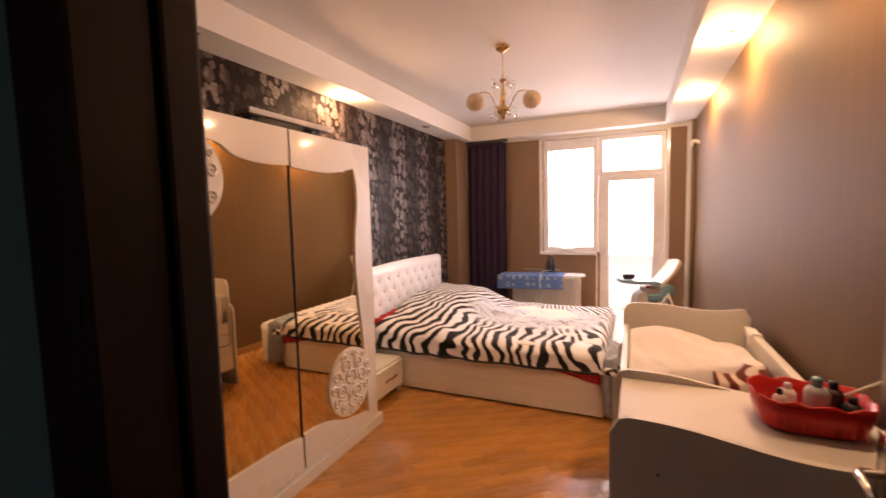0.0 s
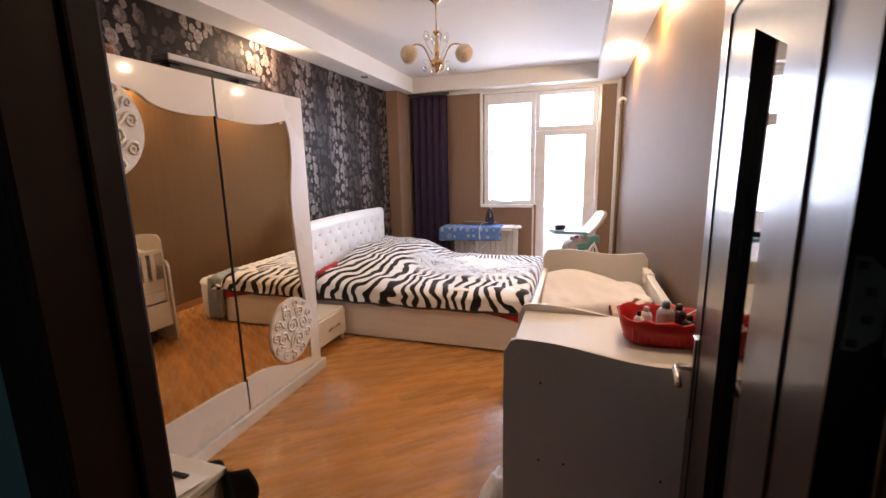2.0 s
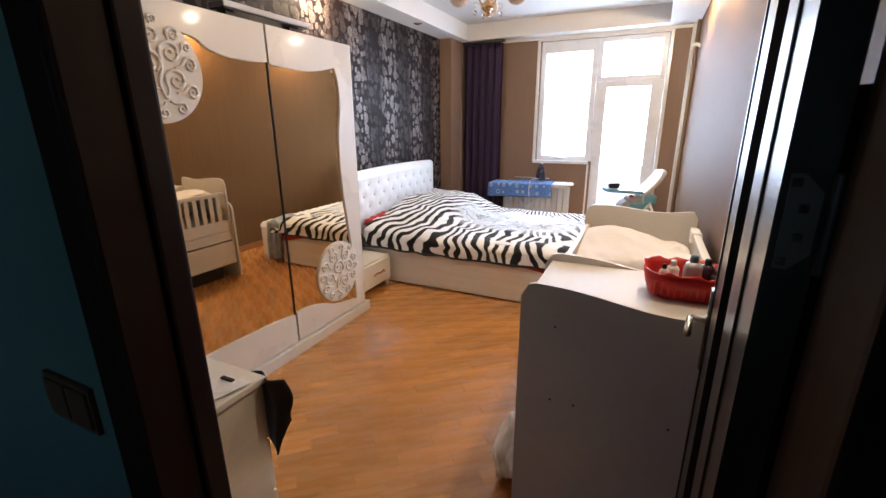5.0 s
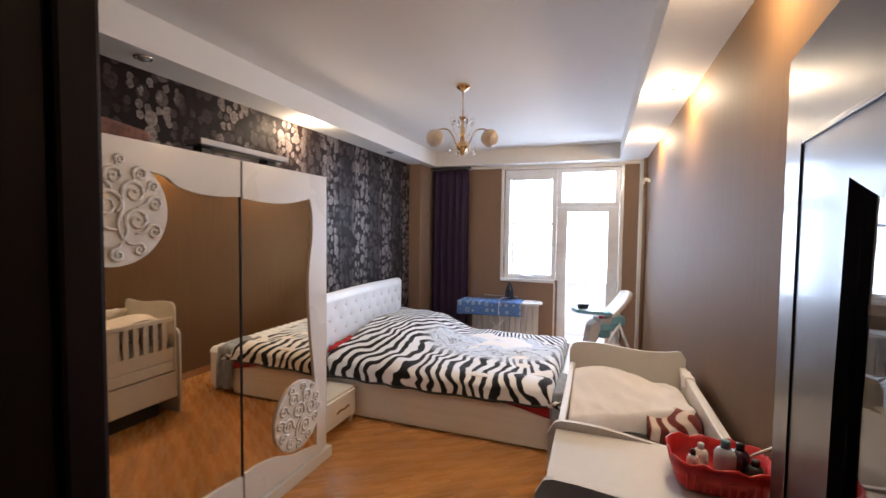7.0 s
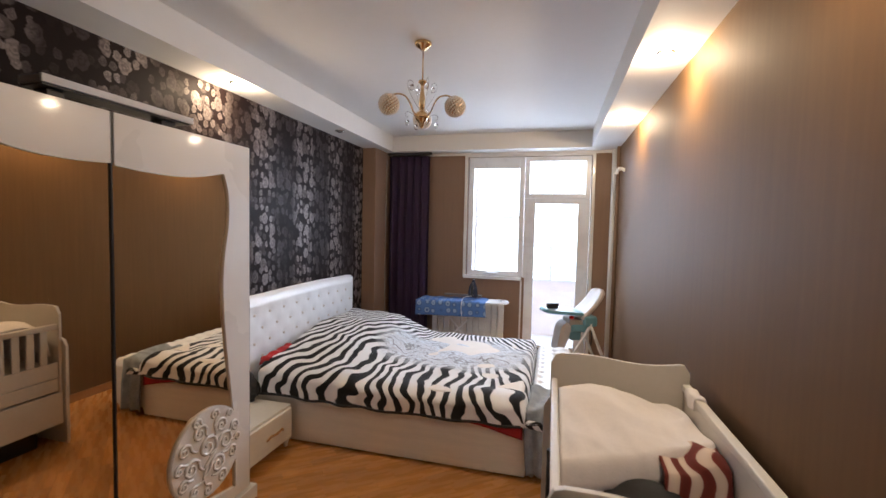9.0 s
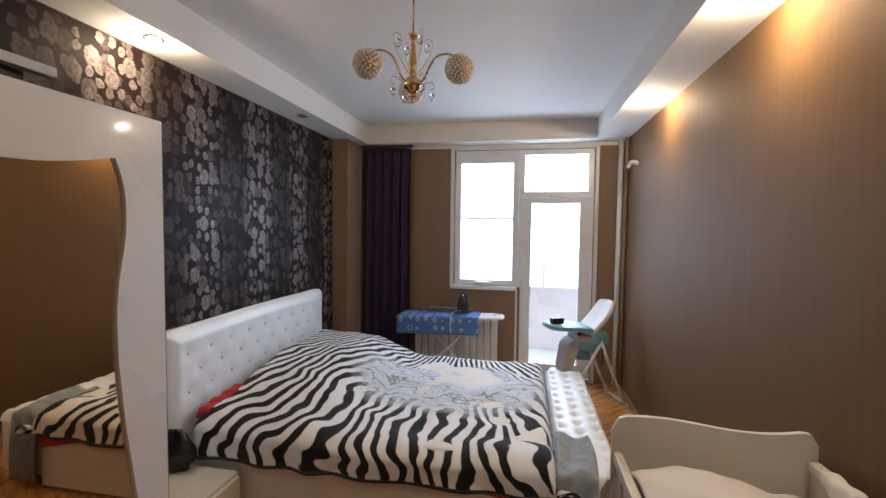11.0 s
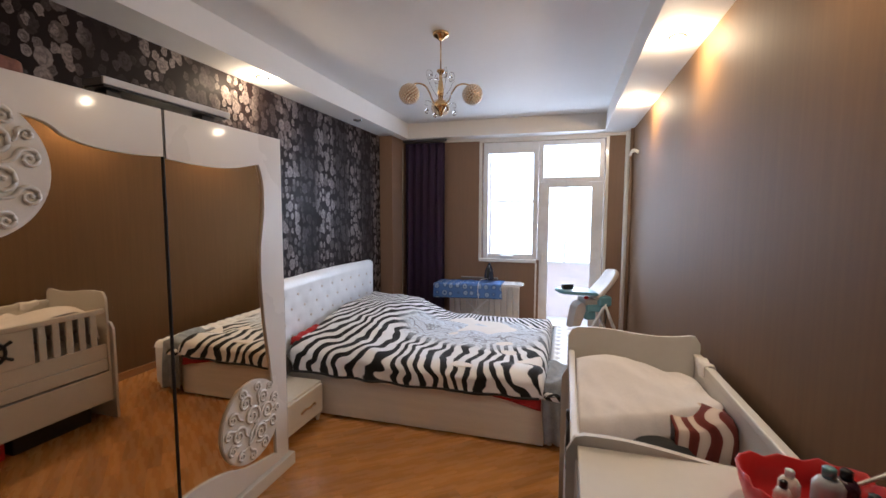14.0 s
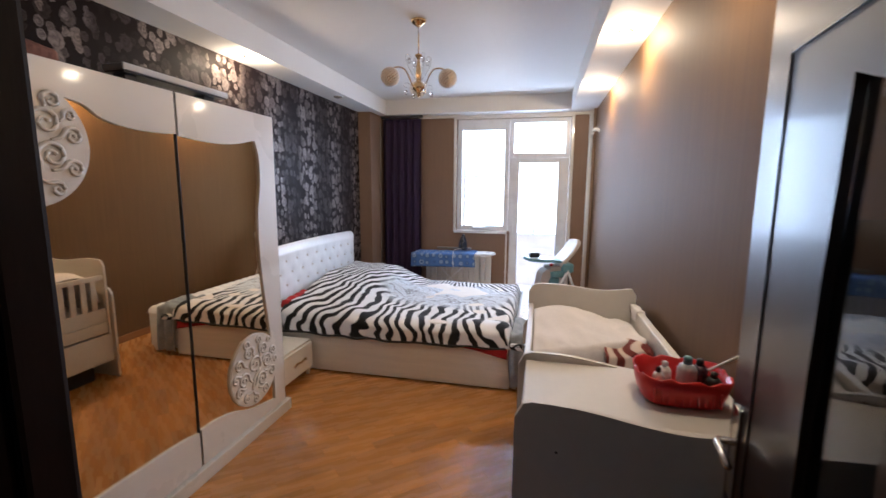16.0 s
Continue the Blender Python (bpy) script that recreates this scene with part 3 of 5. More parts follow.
for y0, y1, back in ((RY0 - 0.117, RY0 - 0.096, 0.0), (RY0 + 0.002, RY0 + 0.02, 0.042)):
    part("architrave", box(DX0 - 0.085 - back, DX0 + 0.005 - back, y0, y1, 0, DTOP + 0.07, 0.008), JAMBWOOD, t)
    part("architrave", box(DX1 - 0.005 + back, DX1 + 0.085 + back, y0, y1, 0, DTOP + 0.07, 0.008), JAMBWOOD, t)
    part("architrave", box(DX0 + 0.005 - back, DX1 - 0.005 + back, y0, y1, DTOP - 0.01 + back, DTOP + 0.07, 0.008), JAMBWOOD, t)

# the leaf stands open, beside the cot
HX, HY, LW, LT, LZ = 0.689, 0.602, 0.828, 0.036, 2.11
ang = math.atan2(0.092, 0.80)
leaf = thing("door_1", HX, HY, 0, "open dark brown lacquered door with a narrow glass panel", "door", kind="structure")
ML = Matrix.Translation((HX, HY, 0)) @ Matrix.Rotation(-ang, 4, "Z")


def leafbox(u0, u1, w0, w1, z0, z1, bevel=0.0, bm=None):
    """A block in the leaf's own measure: u from the hinge, w out of the face that looks into the room."""
    own = box(-w1, -w0, u0, u1, z0, z1, bevel)
    bmesh.ops.transform(own, matrix=ML, verts=own.verts[:])
    return own if bm is None else join(bm, own)


# the glazed opening is a leaning, wavy slot with a slanted top
HINGE_SIDE = [(0.262, 1.742), (0.272, 1.62), (0.282, 1.50), (0.29, 1.30), (0.29, 1.0), (0.278, 0.65), (0.26, 0.35)]
FREE_SIDE = [(0.470, 1.817), (0.480, 1.62), (0.488, 1.48), (0.492, 1.30), (0.49, 1.0), (0.475, 0.65), (0.452, 0.35)]


def on_leaf(w0):
    return lambda u, v, w: ML @ Vector((-w0 - w, u, v))


b = prism([(0, 0.01), (0, LZ), (HINGE_SIDE[0][0], LZ)] + HINGE_SIDE + [(HINGE_SIDE[-1][0], 0.01)], LT, on_leaf(-LT))
join(b, prism([(LW, 0.01), (LW, LZ), (FREE_SIDE[0][0], LZ)] + FREE_SIDE + [(FREE_SIDE[-1][0], 0.01)], LT, on_leaf(-LT)))
join(b, prism([HINGE_SIDE[0], FREE_SIDE[0], (FREE_SIDE[0][0], LZ), (HINGE_SIDE[0][0], LZ)], LT, on_leaf(-LT)))
join(b, prism([HINGE_SIDE[-1], FREE_SIDE[-1], (FREE_SIDE[-1][0], 0.01), (HINGE_SIDE[-1][0], 0.01)], LT, on_leaf(-LT)))
part("leaf", b, DARKWOOD, leaf)
b = bmesh.new()
for u0, u1, z0, z1 in ((0.118, 0.127, 0.14, 1.918), (0.706, 0.715, 0.14, 1.918), (0.127, 0.706, 0.14, 0.149), (0.127, 0.706, 1.909, 1.918)):
    leafbox(u0, u1, 0, 0.0035, z0, z1, 0.0012, b)
part("moulding", b, DARKWOOD, leaf)
part("pane", prism(HINGE_SIDE + FREE_SIDE[::-1], 0.004, on_leaf(-0.022)), DOORGLASS, leaf)
h = part("door_handle", leafbox(LW - 0.075, LW - 0.035, 0, 0.008, 0.90, 1.13, 0.003), CHROME, leaf, "chrome lever handle on a long plate")
b = tube([ML @ Vector((-0.006, LW - 0.055, 1.04)), ML @ Vector((-0.038, LW - 0.055, 1.04)), ML @ Vector((-0.045, LW - 0.07, 1.04)), ML @ Vector((-0.046, LW - 0.165, 1.038))], 0.009, 10)
part("lever", b, CHROME, h, smooth=True)
HINGEMETAL = material("worn_grey_hinge_metal", (0.16, 0.15, 0.14), 0.5, 0.6, 0.12)
for z in (1.463, 0.3):
    hg = part("hinge", prism([(0.006, z - 0.044), (0.016, z - 0.044), (0.031, z - 0.028), (0.031, z + 0.028), (0.016, z + 0.044), (0.006, z + 0.044)], 0.003, lambda u, v, w: ML @ Vector((u, -0.001 - w, v)), 0.0008), HINGEMETAL, leaf, "grey metal hinge plate with dark screws")
    for u, k in ((0.011, -0.036), (0.019, -0.013), (0.019, 0.013), (0.011, 0.036)):
        own = box(u - 0.0042, u + 0.0042, -0.0052, -0.002, z + k - 0.0042, z + k + 0.0042, 0.002)
        bmesh.ops.transform(own, matrix=ML, verts=own.verts[:])
        part("screw", own, BLACK, hg)
    own = lathe([(0.005, z - 0.045), (0.0055, z - 0.043), (0.0055, z + 0.043), (0.005, z + 0.045)], 0.0395, -0.004, 12)
    bmesh.ops.transform(own, matrix=ML, verts=own.verts[:])
    part("knuckle", own, DARKMETAL, hg, smooth=True)


def gap_cloth(a, c):
    """An added dark cloth against the back of the leaf, blocking the pale hinge gap."""
    u, z = 0.04 + a * 0.68, 0.12 + c * 1.48
    bulge = 0.10 * math.sin(a * math.pi) ** 0.4 * (0.8 + 0.2 * (1 - c)) + 0.010 * math.sin(a * 21 + c * 3) * (1 - 0.6 * c)
    return ML @ Vector((LT + 0.004 + bulge, u, z - 0.02 * (2 * a - 1) ** 2 * c))


tagged(finish(sheet(40, 30, gap_cloth, 0.006), "hanging_robe", DARKCLOTH, smooth=True), "dark cloth added behind the open door to darken the hinge gap", "robe")
SWY = RY0 - 0.095
sw = thing("light_switch", -0.485, SWY, 0.955, "brown double wall light switch on the teal hall wall", "light switch")
part("plate", box(-0.565, -0.385, SWY - 0.010, SWY + 0.002, 0.93, 1.04, 0.003), material("brown_switch_plastic", (0.10, 0.055, 0.03), 0.4), sw)
for x in (-0.555, -0.472):
    part("rocker", box(x, x + 0.077, SWY - 0.015, SWY - 0.009, 0.942, 1.028, 0.003), material("brown_rocker_plastic", (0.12, 0.065, 0.035), 0.35), sw)

# pipe and valve in the far corner
t = thing("heating_pipe", 0.915, 6.2, 0, "pale painted heating riser in the corner beside a thinner brown upright", "pipe")
part("pipe", tube([(0.912, 6.29, 0), (0.912, 6.29, 1.2), (0.912, 6.29, SOFFIT)], 0.032, 14), ENAMEL, t, smooth=True)
part("pipe", tube([(0.93, 6.13, 0), (0.93, 6.13, 1.2), (0.93, 6.13, SOFFIT)], 0.018, 10), WALLSIDE, t, "thin brown upright beside the riser", smooth=True)
v = tube(spline([(0.952, 5.74, 2.32), (0.915, 5.75, 2.345), (0.885, 5.77, 2.335), (0.872, 5.79, 2.295)], 5), 0.018, 10)
ball((0.90, 5.755, 2.342), 0.027, 2, v, (1, 1, 0.8))
tagged(finish(v, "wall_bracket", ENAMEL, smooth=True), "small white bent bracket fixed high on the brown wall", "bracket")
b = bmesh.new()
box(RX1 - 0.014, RX1, 1.0, RY1, 0, 0.075, 0.004, bm=b)
box(RX0, RX0 + 0.014, RY0, RY1, 0, 0.075, 0.004, bm=b)
box(RX0, WIN[1] - 0.06, RY1 - 0.014, RY1, 0, 0.075, 0.004, bm=b)
tagged(finish(b, "baseboard", material("oak_baseboard", (0.36, 0.17, 0.06), 0.35, 0, 0.15, 5, stretch=(1, 1, 6))), "honey oak baseboard", "baseboard", kind="structure")


# ---------------------------------------------------------------- wardrobe
WY0, WYM, WY1, WX = 1.10, 2.135, 2.925, -1.505
wardrobe = thing("wardrobe", -1.83, 2.05, 0, "tall white lacquered wardrobe with two mirrored sliding doors", "wardrobe")
b = bmesh.new()
box(RX0 + 0.01, WX - 0.05, WY0, WY0 + 0.025, 0.09, 2.06, 0.002, bm=b)
box(RX0 + 0.01, WX - 0.05, WY1 - 0.025, WY1, 0.09, 2.06, 0.002, bm=b)
box(RX0 + 0.01, WX - 0.05, WY0 + 0.025, WY1 - 0.025, 2.035, 2.06, 0.002, bm=b)
box(RX0 + 0.01, RX0 + 0.03, WY0 + 0.025, WY1 - 0.025, 0.09, 2.035, bm=b)
part("body", b, WHITE, wardrobe)
part("plinth", box(RX0 + 0.01, WX + 0.035, WY0 - 0.01, WY1 + 0.04, 0.0, 0.08, 0.004), WHITE, wardrobe)


def arc(c, r, a0, a1, n=24):
    return [(c[0] + r * math.cos(radians(a0 + (a1 - a0) * k / n)), c[1] + r * math.sin(radians(a0 + (a1 - a0) * k / n))) for k in range(n + 1)]


def curve2(pts, steps=6):
    return [(p.x, p.y) for p in spline([(u, v, 0) for u, v in pts], steps)]


def on_front(x):
    return lambda u, v, w: (x + w, u, v)


def vine(c, r, root, eye, curl, sign, turns):
    """A stem from the root that bends over and rolls up round its eye; all in parts of the medallion's radius."""
    (rx, rz), (ex, ez) = root, eye
    a0 = math.atan2(rz - ez, rx - ex) + sign * 0.9
    coil = []
    n = int(16 * turns)
    for k in range(n + 1):
        f = k / n
        a, rr = a0 + sign * f * turns * math.tau, curl * (1 - 0.80 * f)
        coil.append((ex + rr * math.cos(a), ez + rr * math.sin(a)))
    mx, mz = (rx + coil[0][0]) / 2, (rz + coil[0][1]) / 2
    bend = 0.16 * sign
    stem = curve2([(rx, rz), (mx - (coil[0][1] - rz) * bend, mz + (coil[0][0] - rx) * bend), coil[0]], 5)
    return [(c[0] + r * u, c[1] + r * v) for u, v in stem[:-1] + coil]


VINES = (
    ((0.0, -0.55), (-0.10, 0.12), 0.30, 1, 1.5), ((0.0, -0.55), (0.34, -0.28), 0.24, -1, 1.4),
    ((-0.05, -0.35), (-0.42, -0.30), 0.23, 1, 1.4), ((0.02, -0.05), (0.42, 0.22), 0.24, -1, 1.4),
    ((0.05, 0.30), (0.16, 0.56), 0.20, -1, 1.4), ((-0.20, 0.36), (-0.44, 0.42), 0.21, 1, 1.4),
    ((0.40, -0.05), (0.74, -0.06), 0.16, -1, 1.3), ((0.45, 0.40), (0.62, 0.52), 0.15, -1, 1.3),
    ((0.25, -0.50), (0.58, -0.56), 0.16, -1, 1.3), ((-0.05, -0.60), (-0.16, -0.78), 0.14, 1, 1.2),
    ((0.05, -0.60), (0.22, -0.80), 0.13, -1, 1.2), ((-0.30, -0.50), (-0.52, -0.62), 0.15, 1, 1.3),
    ((-0.40, 0.05), (-0.74, 0.08), 0.17, 1, 1.3), ((-0.45, -0.10), (-0.76, -0.28), 0.13, 1, 1.2),
    ((-0.40, 0.60), (-0.60, 0.62), 0.13, 1, 1.2), ((-0.05, 0.55), (-0.14, 0.80), 0.14, 1, 1.2),
    ((0.25, 0.75), (0.34, 0.82), 0.10, -1, 1.1), ((0.62, 0.20), (0.80, 0.26), 0.11, -1, 1.1),
)


def medallion(name, c, r, door, turned):
    m = part(name, prism(arc(c, r, 0, 360, 56)[:-1], 0.014, on_front(WX), 0.004), WHITE, door, "round white medallion with carved scrolls")
    ct, st = math.cos(radians(turned)), math.sin(radians(turned))
    for root, eye, curl, sign, turns in VINES:
        pts = vine((0, 0), r, root, eye, curl * 0.92, sign, turns)
        pts = [(c[0] + u * ct - v * st, c[1] + u * st + v * ct) for u, v in pts]
        n = len(pts)
        tp = [(0.75 + 0.45 * math.sin(math.pi * min(1.0, 1.25 * k / n)) if k < n - 1 else 0.8) * (0.7 + curl) for k in range(n)]
        b = tube([(WX + 0.0165, u, v) for u, v in pts], 0.0085, 6, taper=tp)
        ball((WX + 0.0165, *pts[-1]), 0.0105 * (0.7 + curl), 1, b, (0.8, 1, 1))
        part("scroll", b, WHITE, m, smooth=True)
    return m


ZB, ZT = 0.09, 2.104
# far door
d = part("door", box(WX - 0.032, WX - 0.006, WYM, WY1, ZB, ZT, 0.002), WHITE, wardrobe)
part("mirror", box(WX - 0.006, WX, WYM + 0.004, WY1 - 0.012, ZB + 0.01, ZT - 0.01), MIRROR, d, "mirror tinted gold for the reflected lamp glow")
edge = curve2([(WYM + 0.003, 1.893), (2.265, 1.884), (2.42, 1.882), (2.56, 1.895), (2.73, 1.932)])
side = curve2([(2.73, 1.932), (2.762, 1.82), (2.762, 1.66), (2.728, 1.46), (2.722, 1.26), (2.742, 1.0), (2.775, 0.75), (2.805, 0.5), (2.81, 0.15)])
low = curve2([(WYM + 0.003, 0.30), (2.265, 0.295), (2.415, 0.26), (2.565, 0.20), (2.81, 0.15)])
part("front_band", prism(edge + side[1:] + low[::-1][1:] + [(WYM + 0.003, ZB), (WY1, ZB), (WY1, ZT), (WYM + 0.003, ZT)], 0.012, on_front(WX)), WHITE, d)
medallion("medallion", (2.615, 0.452), 0.237, d, -20)
part("edge_strip", box(WX - 0.034, WX + 0.008, WY1 - 0.001, WY1 + 0.007, ZB, ZT), DARKMETAL, d, "thin dark metal edge")
# near door
d = part("door", box(WX - 0.032, WX - 0.006, WY0, WYM - 0.009, ZB, ZT, 0.002), WHITE, wardrobe)
part("mirror", box(WX - 0.006, WX, WY0 + 0.012, WYM - 0.014, ZB + 0.01, ZT - 0.01), MIRROR, d, "mirror tinted gold for the reflected lamp glow")
edge = curve2([(1.42, 1.99), (1.66, 1.968), (1.75, 1.92), (1.86, 1.897), (2.0, 1.892), (WYM - 0.012, 1.90)])
side = curve2([(1.42, 1.99), (1.30, 1.6), (1.30, 1.36), (1.345, 1.13), (1.335, 0.88), (1.30, 0.7), (1.25, 0.45), (1.23, 0.31)])
low = curve2([(1.23, 0.31), (1.45, 0.325), (1.75, 0.318), (1.97, 0.31), (WYM - 0.012, 0.29)])
part("front_band", prism(edge[::-1] + side[1:] + low[1:] + [(WYM - 0.012, ZB), (WY0, ZB), (WY0, ZT), (WYM - 0.012, ZT)], 0.012, on_front(WX)), WHITE, d)
medallion("medallion", (1.453, 1.797), 0.239, d, 15)
part("edge_strip", box(WX - 0.034, WX + 0.008, WYM - 0.008, WYM - 0.003, ZB, ZT), DARKMETAL, d, "thin dark metal edge")

t = thing("cornice_light", -1.63, 2.25, 2.06, "flat silver grey cornice lamp lying on the wardrobe", "lamp")
part("body", box(-1.69, -1.57, 1.94, 2.595, 2.166, 2.196, 0.006), GREYPLASTIC, t)
# black strip and brackets draw the shadow gap beneath the lamp
part("underside", box(-1.685, -1.575, 1.945, 2.59, 2.158, 2.167, 0.002), BLACK, t)
part("bracket", box(-1.68, -1.61, 1.98, 2.04, 2.06, 2.167, 0.003), BLACK, t)
part("bracket", box(-1.68, -1.61, 2.46, 2.54, 2.06, 2.167, 0.003), BLACK, t)
part("rim", box(-1.572, -1.562, 1.935, 2.60, 2.166, 2.196, 0.002), material("pale_grey_plastic_rim", (0.66, 0.65, 0.63), 0.35), t)
BAGCLOTH = material("reddish_brown_bag_cloth", (0.20, 0.085, 0.06), 0.7, 0, 0.75, 7, 0.4, 60)


def lumpy(c, size, seed, sub=4, amount=0.18, flat=None):
    """A soft stuffed shape, uneven all round."""
    own = ball((0, 0, 0), 1.0, sub)
    for v in own.verts:
        q = v.co * 1.3 + Vector((seed * 3.1, seed, 0))
        k = 1 + amount * noise.noise(q) + 0.5 * amount * noise.noise(q * 2.7)
        v.co = Vector((v.co.x * k * size[0] + c[0], v.co.y * k * size[1] + c[1], v.co.z * k * size[2] + c[2]))
        if flat is not None and v.co.z < flat:
            v.co.z = flat
    return own


bag = thing("travel_bag", -1.79, 1.52, 2.061, "reddish brown soft bag lying on the wardrobe", "bag")
b = box(-1.98, -1.61, 1.33, 1.71, 2.061, 2.195, 0.035, 4)
bmesh.ops.subdivide_edges(b, edges=b.edges[:], cuts=2, use_grid_fill=True)
for v in b.verts:
    q = Vector(v.co) * 7
    v.co.z += (0.014 * noise.noise(q) + 0.012 * math.sin(v.co.y * 14)) * max(0.0, (v.co.z - 2.07) / 0.12)
    v.co.x += 0.008 * noise.noise(q + Vector((3, 0, 0)))
part("body", b, BAGCLOTH, bag, smooth=True)
part("handle", tube([(-1.63, 1.705, 2.10), (-1.62, 1.745, 2.10), (-1.62, 1.765, 2.115), (-1.62, 1.745, 2.13), (-1.63, 1.705, 2.135)], 0.006, 6), CREAM, bag, "pale cord handle", smooth=True)
t = tagged(finish(lumpy((-1.80, 1.22, 2.12), (0.2, 0.11, 0.11), 6, flat=2.061), "folded_blanket", GREYCLOTH, smooth=True), "folded dark blanket lying on the wardrobe", "blanket")

# ---------------------------------------------------------------- bed
BX0, BX1, BY0, BY1, BZ = -2.03, 0.10, 3.615, 5.30, 0.36
bed = thing("double_bed", -0.95, 4.45, 0, "double bed with cream storage base and tufted white headboard", "bed")
b = box(BX0 + 0.01, BX1, BY0, BY0 + 0.025, 0.012, BZ, 0.002)
part("side_panel", b, CREAM_H, bed)
part("side_panel", box(BX0 + 0.01, BX1, BY1 - 0.025, BY1, 0.012, BZ, 0.002), CREAM_H, bed)
part("foot_panel", box(BX1 - 0.025, BX1 - 0.001, BY0 + 0.026, BY1 - 0.026, 0.012, BZ, 0.002), CREAM_H, bed)
part("plinth", box(BX0 + 0.03, BX1 - 0.03, BY0 + 0.03, BY1 - 0.03, 0, 0.3, 0.002), DARKMETAL, bed)
part("mattress", box(BX0 + 0.03, BX1 - 0.03, BY0 + 0.03, BY1 - 0.03, 0.302, 0.52, 0.04, 3), WHITECLOTH, bed)

# tufted headboard: a padded sheet with pulled-in buttons
HBZ0, HBZ1 = 0.10, 1.085
HY0, HY1 = 3.50, 5.40
buttons = []
for row in range(4):
    z = 0.935 - row * 0.115
    for k in range(10):
        y = HY0 + 0.14 + (k + (0.5 if row % 2 else 0)) * 0.19
        if y < HY1 - 0.08:
            buttons.append((y, z))


def head_pad(a, c):
    y, z = HY0 + a * (HY1 - HY0), HBZ0 + c * (HBZ1 - HBZ0)
    e = min(a, 1 - a) * (HY1 - HY0)
    ez = (1 - c) * (HBZ1 - HBZ0)
    puff = 0.055 * min(1, (min(e, ez) / 0.075)) ** 0.5
    for by, bz in buttons:
        d2 = (y - by) ** 2 + (z - bz) ** 2
        if d2 < 0.03:
            puff -= 0.013 * math.exp(-d2 / 0.0016)
    if e < 0.06 and ez < 0.06:
        z -= 0.02 * (1 - e / 0.06) * (1 - ez / 0.06)
    z += 0.02 * math.sin(a * math.pi)
    return (-2.10 + 0.02 + puff, y, z)


hbd = part("headboard", sheet(150, 76, head_pad), LEATHER, bed, "tufted white leather headboard", smooth=True)
part("back_panel", box(RX0 + 0.006, -2.079, HY0, HY1, 0.0, HBZ1 - 0.005, 0.004), CREAM, bed)
for y, z in buttons:
    if z > 0.5:
        part("button", ball((-2.046 + 0.02, y, z + 0.02 * math.sin((y - HY0) / (HY1 - HY0) * math.pi)), 0.012, 1, scale=(0.6, 1, 1)), BEAD, hbd)


def blanket_top(x, y):
    """Height of the blanket's upper face over the mattress."""
    z = 0.525
    hx = max(0.0, min(1.0, (-1.0 - x) / 0.5))
    hump = hx * hx * (3 - 2 * hx)
    sy = max(0.0, min(1.0, (y - 3.62) / 0.95))
    z += hump * (0.055 + 0.135 * sy * sy * (3 - 2 * sy))
    z += 0.06 * math.exp(-((x + 1.2) ** 2 / 0.1 + (y - 4.75) ** 2 / 0.08))
    q = Vector((x * 2.2, y * 2.2, 0.3))
    z += 0.038 * noise.noise(q) + 0.022 * noise.noise(q * 2.6)
    return z


def blanket(a, c):
    """a runs from the headboard to the foot, c over the near side, the top and the far side."""
    x = -1.93 + a * 2.14
    drop, top = 0.26, 1.72
    s = c * (drop * 2 + top) - drop
    y0, y1 = BY0 - 0.02, BY1 + 0.01
    fold = 0.014 * math.sin(x * 17 + 1.3 * math.sin(x * 5)) + 0.012 * noise.noise(Vector((x * 6, c * 9, 1)))
    if s < 0.07:
        z_edge = blanket_top(x, y0 + 0.09)
        f = min(1.0, max(0.0, (0.07 - s) / (drop + 0.07)))
        lowest = 0.365 + 0.008 * math.sin(x * 2.1 + 0.6)
        bend = math.sin(min(1.0, f * 2.2) * math.pi / 2)
        y = y0 + 0.09 - 0.115 * bend + fold * f
        z = z_edge - (z_edge - lowest) * f ** 1.35
    elif s > top - 0.07:
        z_edge = blanket_top(x, y1 - 0.09)
        f = min(1.0, (s - top + 0.07) / (drop + 0.07))
        bend = math.sin(min(1.0, f * 2.2) * math.pi / 2)
        y = y1 - 0.09 + 0.12 * bend + fold * f
        z = z_edge - (z_edge - 0.36) * f ** 1.35
    else:
        y = y0 + 0.09 + (s - 0.07) / (top - 0.14) * (y1 - y0 - 0.18)
        z = blanket_top(x, y)
    over = max(0.0, x - 0.05)
    if over > 0 and z > 0.42:
        z -= min(z - 0.40, over * over * 9 + over * 0.5)
        x = 0.05 + 0.07 * (1 - math.exp(-over / 0.06))
    return (x, y, z)


zb = tagged(finish(sheet(110, 110, blanket, 0.0, lambda a, c: (a * 2.14, c * 2.24)), "zebra_blanket", ZEBRA, smooth=True), "plush zebra-striped blanket spread over the double bed", "blanket")
md = zb.modifiers.new("thick", "SOLIDIFY")
md.thickness, md.offset = 0.014, 0.0
# dark hem
hem = [blanket(k / 90, 0.0) for k in range(85)]
hm = part("hem", tube(hem, 0.0125, 6), BLACK, zb, "black bound hem", smooth=True)


def red_sheet(a, c):
    x = -0.48 + a * 0.56
    return (x, BY0 - 0.012 - 0.006 * math.sin(a * 9) - 0.008 * c, 0.375 - c * (0.015 + 0.085 * a ** 1.5))


tagged(finish(sheet(24, 6, red_sheet, 0.004), "red_bed_sheet", REDCLOTH, smooth=True), "red sheet hanging out below the zebra blanket", "sheet")


def red_head(a, c):
    y = 3.63 + a * 0.34
    return (-1.975 + 0.075 * c, y, blanket_top(-1.93, max(y, 3.69)) + 0.004 + 0.012 * math.sin(c * math.pi) - 0.05 * max(0.0, 1 - a / 0.08) + 0.006 * math.sin(a * 19))


